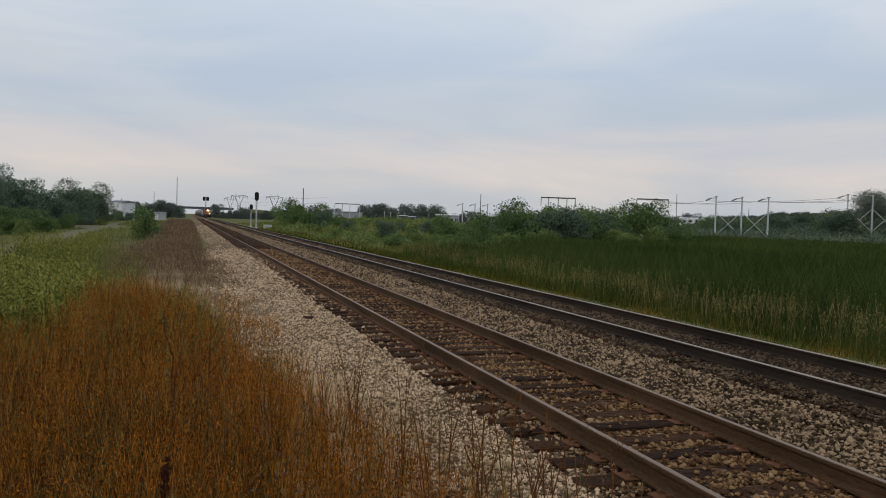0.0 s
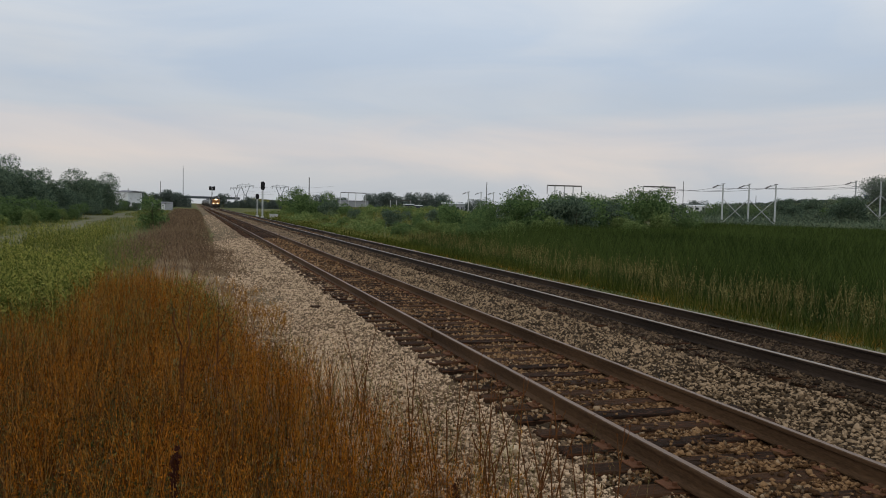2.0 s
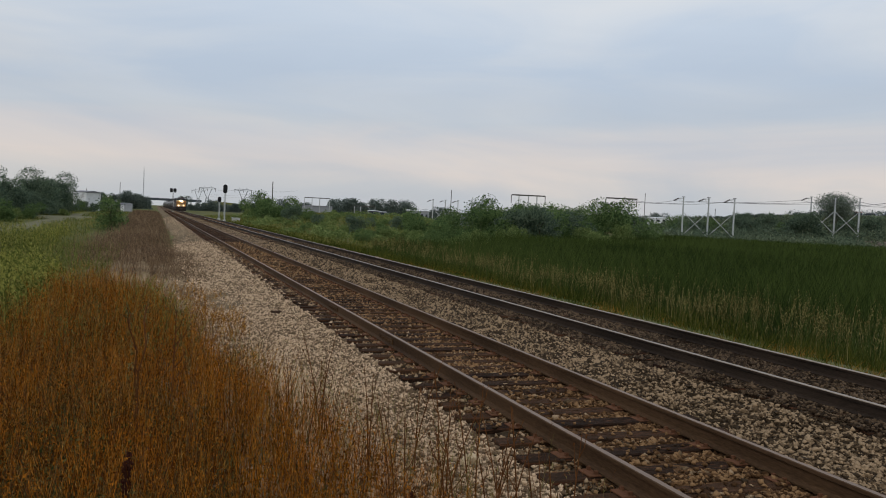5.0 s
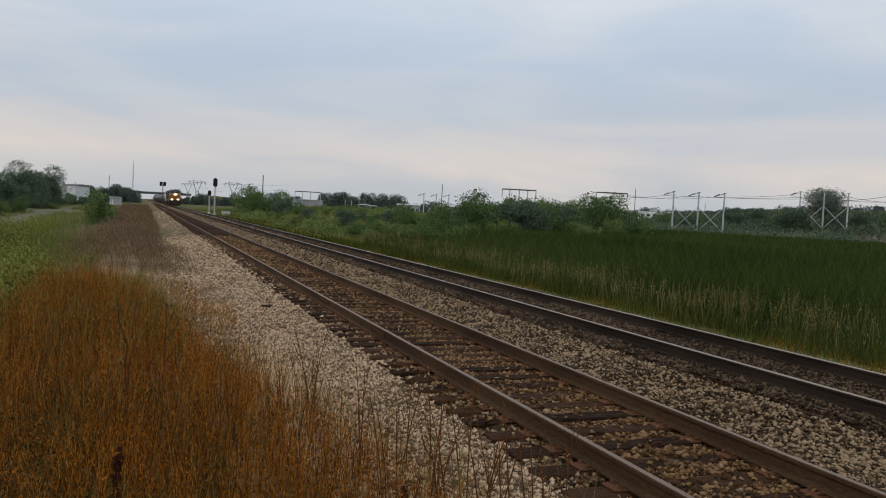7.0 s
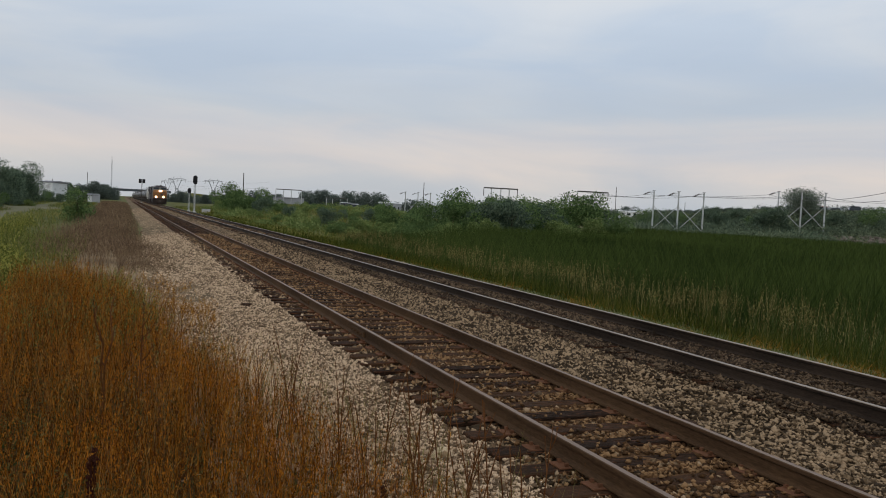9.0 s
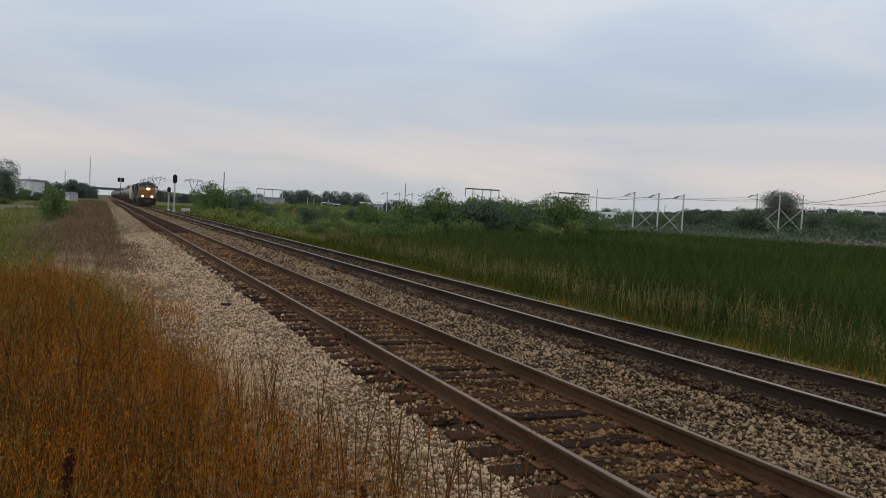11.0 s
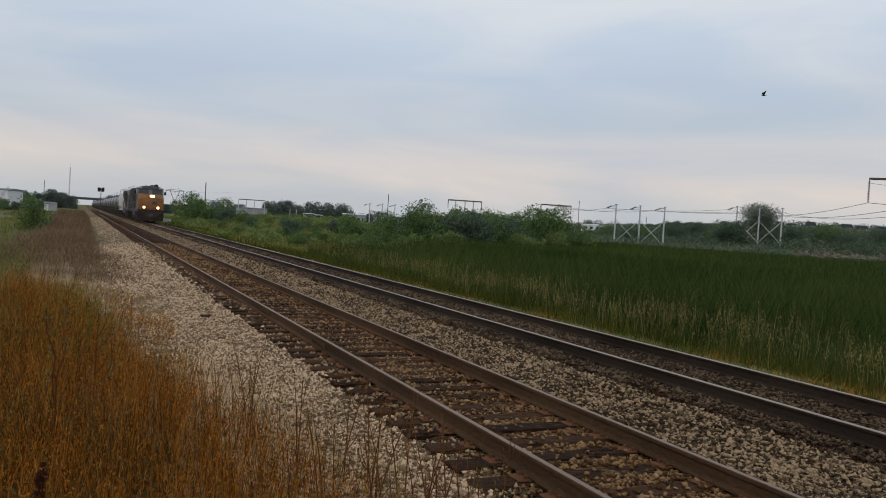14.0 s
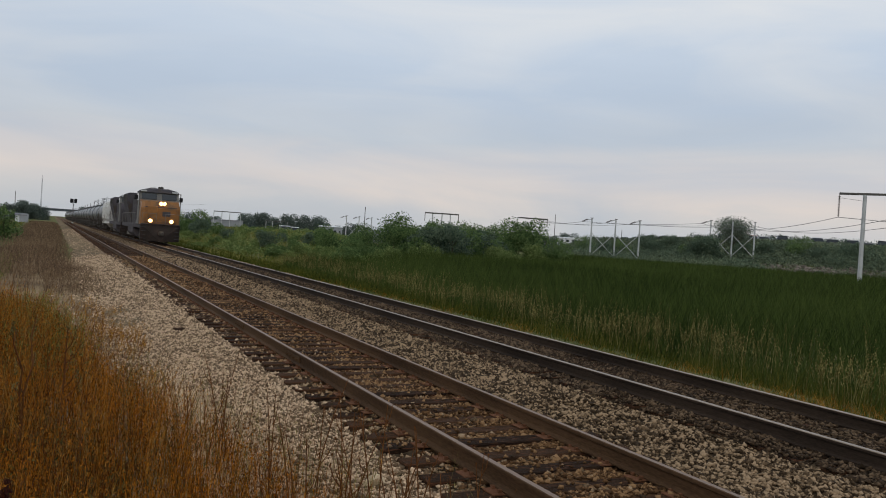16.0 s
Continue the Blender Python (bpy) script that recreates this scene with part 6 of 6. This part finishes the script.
def locomotive(label, lit, front):
    """Wide-nosed six-axle diesel; its front is at y = 0 and it runs towards -y. Returns it and its wheelsets."""
    ob = thing("locomotive", label, "locomotive", "diesel locomotives")
    part("underframe", Geo().box((0, 11.3, 1.42), (2.9, 20.6, 0.36), 0.04), M_NAVY, ob)
    part("pilot", Geo().hull([(sx * 1.5, 0.55, 1.6) for sx in (-1, 1)] + [(sx * 1.5, 0.75, 0.18) for sx in (-1, 1)] + [(0, 0.30, 0.18), (0, 0.48, 0.9)] + [(sx * 1.5, 1.0, z) for sx in (-1, 1) for z in (0.18, 1.6)]), M_PILOT, ob, "dark snowplough pilot")
    part("coupler", Geo().box((0, 0.25, 0.85), (0.30, 0.8, 0.34), 0.06).box((0.05, -0.12, 0.85), (0.36, 0.22, 0.4), 0.08), M_UNDER, ob)
    nose = part("nose", Geo().hull([(sx * w, y, z) for sx in (-1, 1) for w, y, z in ((1.50, 1.05, 1.6), (1.50, 1.02, 3.0), (1.40, 1.22, 3.62), (1.25, 0.95, 1.6), (1.25, 0.92, 3.0), (1.2, 1.10, 3.60), (1.5, 2.35, 1.6), (1.5, 2.35, 3.72))]), front, ob, "weathered wide nose")
    part("nose_door", Geo().box((-0.62, 0.905, 2.45), (0.72, 0.05, 1.45), 0.02), front, nose)
    for z in (1.78, 3.10):
        part("nose_seam", Geo().box((0.0, 0.93, z), (2.5, 0.03, 0.05)), M_NAVY, nose, "dark horizontal seam")
    part("emblem", Geo().box((0.45, 0.90, 2.55), (0.62, 0.03, 0.42), 0.01), M_NAVY, nose, "plain dark blue emblem panel")
    cab = part("cab", Geo().hull([(sx * w, y, z) for sx in (-1, 1) for w, y, z in ((1.54, 2.3, 1.6), (1.54, 2.3, 3.7), (1.52, 2.62, 4.42), (1.54, 4.7, 1.6), (1.52, 4.7, 4.42))]), M_GREYCAB, ob, "dusty blue-grey cab")
    part("cab_roof", Geo().hull([(sx * w, y, z) for sx in (-1, 1) for w, y, z in ((1.58, 2.45, 4.40), (1.58, 4.85, 4.40), (1.35, 2.55, 4.62), (1.35, 4.8, 4.62), (0.75, 2.7, 4.78), (0.75, 4.8, 4.78))]), M_NAVY, cab, "dark arched cab roof")
    for sx in (-1, 1):
        tilt = Matrix.Rotation(math.atan2(0.32, 0.72), 3, "X").inverted()
        part("windshield", Geo().box((sx * 0.78, 2.43, 4.05), (1.15, 0.05, 0.58), 0.03, tilt), M_PANE, cab, "dark windshield pane")
        part("number_board", Geo().box((sx * 1.22, 2.50, 4.50), (0.46, 0.22, 0.16), 0.02), M_GALV, cab, "pale number board")
        part("side_window", Geo().box((sx * 1.545, 3.5, 3.95), (0.04, 1.5, 0.6), 0.02), M_PANE, cab)
        part("cab_door", Geo().box((sx * 1.55, 4.35, 2.9), (0.03, 0.6, 1.9), 0.02), M_NAVY, cab)
        part("mirror", Geo().box((sx * 1.75, 2.75, 3.9), (0.28, 0.05, 0.40), 0.02), M_BLACK, cab)
    part("headlight_housing", Geo().box((0.12, 1.05, 3.42), (0.72, 0.22, 0.40), 0.06), M_NAVY, ob)
    for dx in (0.0, 0.25):
        # added glowing disc behind the headlight draws its halo
        if lit:
            part("reflector", Geo().tube([(dx, 0.93, 3.42), (dx, 0.96, 3.42)], 0.19, 16), M_LAMPHALO, ob, "amber glowing disc standing for the lamp's halo")
        part("headlight", Geo().tube([(dx, 0.90, 3.42), (dx, 0.95, 3.42)], 0.09, 14), M_LAMP if lit else M_PANE, ob, "lit warm-white headlight" if lit else "unlit headlight")
    for sx in (-1, 1):
        part("ditch_light_housing", Geo().box((sx * 0.80, 0.55, 1.92), (0.36, 0.30, 0.36), 0.06), M_NAVY, ob)
        # same added halo disc for the ditch light
        if lit:
            part("reflector", Geo().tube([(sx * 0.80, 0.385, 1.92), (sx * 0.80, 0.41, 1.92)], 0.19, 16), M_LAMPHALO, ob, "amber glowing disc standing for the lamp's halo")
        part("ditch_light", Geo().tube([(sx * 0.80, 0.36, 1.92), (sx * 0.80, 0.40, 1.92)], 0.09, 14), M_LAMP if lit else M_PANE, ob, "lit warm-white ditch light" if lit else "unlit ditch light")
    part("front_platform", Geo().box((0, 0.75, 1.64), (2.9, 0.6, 0.06), 0.01), M_NAVY, ob)
    for sx in (-1, 1):
        rail_line(ob, [(sx * 0.35, 0.5, 1.65), (sx * 0.35, 0.5, 2.55), (sx * 1.4, 0.5, 2.55), (sx * 1.4, 0.5, 1.65)])
        for k in range(4):
            part("step", Geo().box((sx * 1.32, 0.62, 0.40 + 0.32 * k), (0.46, 0.26, 0.04), 0.01), M_NAVY, ob)
        rail_line(ob, [(sx * 1.48, 4.9, 1.65), (sx * 1.48, 4.9, 2.6), (sx * 1.48, 20.8, 2.6), (sx * 1.48, 20.8, 1.65)])
        for k in range(7):
            rail_line(ob, [(sx * 1.48, 6.9 + 2 * k, 1.6), (sx * 1.48, 6.9 + 2 * k, 2.6)], "stanchion")
    hood = part("hood", Geo().hull([(sx * w, y, z) for sx in (-1, 1) for y in (4.7, 15.6) for w, z in ((1.0, 1.6), (1.0, 4.2), (0.8, 4.42))]), M_NAVY, ob, "grimy dark blue engine hood")
    for k in range(9):
        for sx in (-1, 1):
            part("hood_door", Geo().box((sx * 1.01, 5.6 + 1.1 * k, 2.75), (0.04, 0.95, 1.9), 0.02), M_NAVY, hood)
    part("blower_housing", Geo().box((0, 6.6, 3.6), (2.7, 2.6, 1.7), 0.12), M_NAVY, ob, "flared equipment housing")
    part("exhaust_stack", Geo().box((0, 11.5, 4.55), (0.7, 1.2, 0.34), 0.05), M_UNDER, ob)
    rad = part("radiator_housing", Geo().hull([(sx * w, y, z) for sx in (-1, 1) for y in (15.6, 20.7) for w, z in ((1.02, 1.6), (1.02, 3.3), (1.52, 3.75), (1.52, 4.55), (1.3, 4.68))]), M_NAVY, ob, "overhanging radiator housing")
    for sx in (-1, 1):
        for k in range(7):
            part("radiator_slat", Geo().box((sx * 1.53, 18.1, 3.86 + 0.1 * k), (0.03, 4.6, 0.05)), M_UNDER, rad)
    part("horn", Geo().tube([(0.3, 4.2, 4.85), (0.3, 3.7, 4.87)], [0.05, 0.14], 8).tube([(0.1, 4.2, 4.85), (0.1, 3.8, 4.87)], [0.05, 0.12], 8).box((0.2, 4.2, 4.80), (0.4, 0.1, 0.1)), M_UNDER, ob)
    part("antenna_dome", Geo().tube([(-0.4, 3.6, 4.78), (-0.4, 3.6, 4.86), (-0.4, 3.6, 4.92)], [0.28, 0.26, 0.12], 10), M_HOPPER, ob)
    part("fuel_tank", Geo().hull([(sx * w, y, z) for sx in (-1, 1) for y in (8.2, 13.8) for w, z in ((1.45, 1.3), (1.45, 0.75), (1.1, 0.38))]), M_NAVY, ob, "dark fuel tank")
    wheels = []
    for by_ in (4.3, 17.6):
        bg, offs = bogie(ob, by_, 3, 2.0, 0.53, M_TRUCKGREY)
        wheels += [wheelset(ob, by_ + o, 0.53) for o in offs]
    for o in ob.children:
        if o.name.split('.')[0] not in ('bogie', 'wheelset', 'coupler'):
            o.scale.x = 1.07
    return ob, wheels


def hopper(label):
    """A covered hopper car 17.9 m long; its front coupler is at y = 0."""
    ob = thing("hopper_car", label, "freight car", "covered hopper cars")
    outline = [(-1.25, 1.35), (-1.58, 1.9), (-1.60, 3.6), (-1.45, 4.25), (-0.95, 4.55), (0.95, 4.55), (1.45, 4.25), (1.60, 3.6), (1.58, 1.9), (1.25, 1.35)]
    part("body", Geo().sweep(outline, 1.0, 17.0), M_HOPPER, ob)
    part("side_sill", Geo().box((0, 9, 1.3), (3.0, 16.6, 0.24), 0.03), M_HOPPER, ob)
    for s in (-1, 1):
        for k in range(11):
            part("side_rib", Geo().box((s * 1.60, 2.0 + 1.4 * k, 2.75), (0.06, 0.12, 1.7), 0.01), M_HOPPER, ob)
        for e in (0.75, 17.25):
            part("ladder", Geo().tube([(s * 1.35, e, 1.2), (s * 1.35, e, 4.4)], 0.03, 4).tube([(s * 0.95, e, 1.2), (s * 0.95, e, 4.4)], 0.03, 4), M_UNDER, ob)
    part("roof_walk", Geo().box((0, 9, 4.68), (0.9, 16.4, 0.06), 0.01), M_GALV, ob)
    for k in range(8):
        part("hatch", Geo().tube([(0.0, 2.2 + 1.95 * k, 4.58), (0.0, 2.2 + 1.95 * k, 4.80)], [0.42, 0.38], 10), M_HOPPER, ob)
    for k in range(3):
        part("discharge_chute", Geo().hull([(sx * (1.2 - 0.75 * u), 4.6 + 4.4 * k + sy * (1.6 - 1.2 * u), 1.3 - 0.85 * u) for sx in (-1, 1) for sy in (-1, 1) for u in (0, 1)]), M_HOPPER, ob)
    part("coupler", Geo().box((0, 9, 0.85), (0.28, 18.2, 0.28), 0.05), M_UNDER, ob)
    wheels = []
    for c in (2.6, 15.4):
        bogie(ob, c, 2, 1.78, 0.46, M_UNDER)
        wheels += [wheelset(ob, c + o, 0.46) for o in (-0.89, 0.89)]
    return ob, wheels


def tank_car(label):
    """A tank car 17.5 m long with domed ends; its front coupler is at y = 0."""
    ob = thing("tank_car", label, "freight car", "tank cars")
    R, c = 1.55, 2.72
    ys = [(0.95, 0.02), (1.02, 0.5), (1.2, 0.95), (1.5, 1.3), (1.85, R), (15.65, R), (16.0, 1.3), (16.3, 0.95), (16.48, 0.5), (16.55, 0.02)]
    part("tank", Geo().tube([(0, y, c) for y, _ in ys], [q for _, q in ys], 28), M_TANK, ob, smooth=30)
    for y in (3.4, 6.5, 11.0, 14.1):
        part("band", Geo().tube([(0, y - 0.06, c), (0, y + 0.06, c)], R + 0.015, 28, cap=False), M_UNDER, ob, smooth=30)
    for e in (1.6, 15.9):
        part("stub_sill", Geo().box((0, e, 1.05), (2.6, 3.0, 0.34), 0.04), M_UNDER, ob)
    for e in (2.6, 14.9):
        part("saddle", Geo().box((0, e, 1.35), (2.4, 0.6, 0.7), 0.05), M_UNDER, ob)
    part("dome_housing", Geo().tube([(0, 8.75, c + R - 0.1), (0, 8.75, c + R + 0.38)], [0.55, 0.52], 14), M_TANK, ob)
    part("platform", Geo().box((0, 8.75, c + R + 0.02), (1.9, 2.6, 0.05), 0.01), M_UNDER, ob)
    for s in (-1, 1):
        rail_line(ob, [(s * 0.95, 7.5, c + R), (s * 0.95, 7.5, c + R + 0.85), (s * 0.95, 10.0, c + R + 0.85), (s * 0.95, 10.0, c + R)], "platform_rail", M_UNDER, 0.025)
        part("ladder", Geo().tube([(s * 1.62, 8.55, 1.1), (s * 1.62, 8.55, 3.6), (s * 1.0, 8.55, 4.3)], 0.025, 4).tube([(s * 1.62, 8.95, 1.1), (s * 1.62, 8.95, 3.6), (s * 1.0, 8.95, 4.3)], 0.025, 4), M_UNDER, ob)
        for e in (0.6, 16.9):
            rail_line(ob, [(s * 1.3, e, 1.1), (s * 1.3, e, 2.1), (s * 0.2, e, 2.1)], "end_rail", M_UNDER, 0.025)
    part("coupler", Geo().box((0, 8.75, 0.85), (0.28, 17.8, 0.28), 0.05), M_UNDER, ob)
    for q in (2.6, 14.9):
        bogie(ob, q, 2, 1.78, 0.46, M_UNDER)
        for o in (-0.89, 0.89):
            wheelset(ob, q + o, 0.46)
    return ob


TRAIN = []            # (thing, distance behind the front)
ROLLING = []          # (wheelset, radius)
loco_a, wheels_a = locomotive("yellow-nosed dark diesel locomotive with lit headlights", True, M_YELLOW)
loco_b, wheels_b = locomotive("second grimy dark blue diesel locomotive behind the first", False, M_NAVY)
TRAIN += [(loco_a, 0.0), (loco_b, 22.2)]
ROLLING += [(w, 0.53) for w in wheels_a + wheels_b]
hopper_a, wheels_h = hopper("dirty white covered hopper car")
TRAIN.append((hopper_a, 44.6))
ROLLING += [(w, 0.46) for w in wheels_h]
tank = tank_car("grimy black tank car")
for i in range(27):
    TRAIN.append((tank if i == 0 else copy_thing(tank, pose(0, 0, 0)), 62.8 + 17.6 * i))


# ---- bird ----
bird = thing("bird", "small dark bird flying past with spread wings", "bird")
g = Geo().tube([(0, -0.16, 0), (0, -0.13, 0.005), (0, -0.06, 0), (0, 0.04, 0), (0, 0.12, 0)], [0.012, 0.028, 0.045, 0.04, 0.015], 8)
part("body", g, M_FEATHER, bird, smooth=60)
part("head", Geo().tube([(0, -0.23, 0.02), (0, -0.20, 0.02), (0, -0.17, 0.02), (0, -0.13, 0.01)], [0.003, 0.018, 0.028, 0.02], 8), M_FEATHER, bird, smooth=60)
part("tail", Geo().hull([(sx * w, y, z) for sx in (-1, 1) for w, y in ((0.015, 0.10), (0.05, 0.24)) for z in (0, 0.006)]), M_FEATHER, bird)
WINGS = []
for s in (-1, 1):
    w = part("wing", Geo().hull([(s * x, y, z) for x, y in ((0.02, -0.08), (0.02, 0.06), (0.22, -0.10), (0.24, 0.05), (0.44, 0.02), (0.42, 0.06)) for z in (0, 0.008)]), M_FEATHER, bird)
    WINGS.append((w, s))
for o in bird.children:
    o.data.transform(Matrix.Scale(0.62, 4))
# seconds, azimuth, elevation as seen from the eye, distance
BIRD = ((13.5, 55.76, 8.34, 42.0), (14.0, 46.03, 9.94, 40.0), (14.5, 36.30, 11.53, 38.0), (15.0, 25.59, 13.24, 36.5), (15.5, 14.19, 14.94, 35.0), (16.0, 2.79, 16.64, 34.0))


def motions():
    """The train runs at an even pace on the far track; wheels roll; the bird crosses the sky."""
    for ob, behind in TRAIN:
        walk(ob, [(float(t), pose(FAR_X, FRONT_AT_END + SPEED * (16 - t) + behind, FAR_Z)) for t in range(0, 17, 4)])
    for w, radius in ROLLING:
        at = w.matrix_basis.translation.copy()
        rows, n = [], 480
        for i in range(n + 1):
            t = i / FPS
            rows.append((t, pose(at.x, at.y, at.z, math.degrees(SPEED * t / radius) % 360)))
        walk(w, rows)
    rows = []
    x0, y0, z0 = None, None, None
    pts = []
    for t, az, el, d in BIRD:
        pts.append((t, Vector((d * math.cos(radians(el)) * math.sin(radians(az)), d * math.cos(radians(el)) * math.cos(radians(az)), EYE_Z + d * math.sin(radians(el))))))
    step = (pts[0][1] - pts[1][1]) / 0.5
    pts = [(0.0, pts[0][1] + step * 13.5)] + pts
    for i, (t, p) in enumerate(pts):
        q = pts[min(i + 1, len(pts) - 1)][1] - pts[max(i - 1, 0)][1]
        rows.append((t, Matrix.Translation(p) @ Matrix.Rotation(math.atan2(q.x, -q.y), 4, "Z")))
    walk(bird, rows)
    for w, s in WINGS:
        walk(w, [(i * 0.1, pose(0, 0, 0.02, 0, -s * (12 + 26 * math.sin(i * 0.1 * 2 * math.pi * 3.3)), 0)) for i in range(161)])


motions()
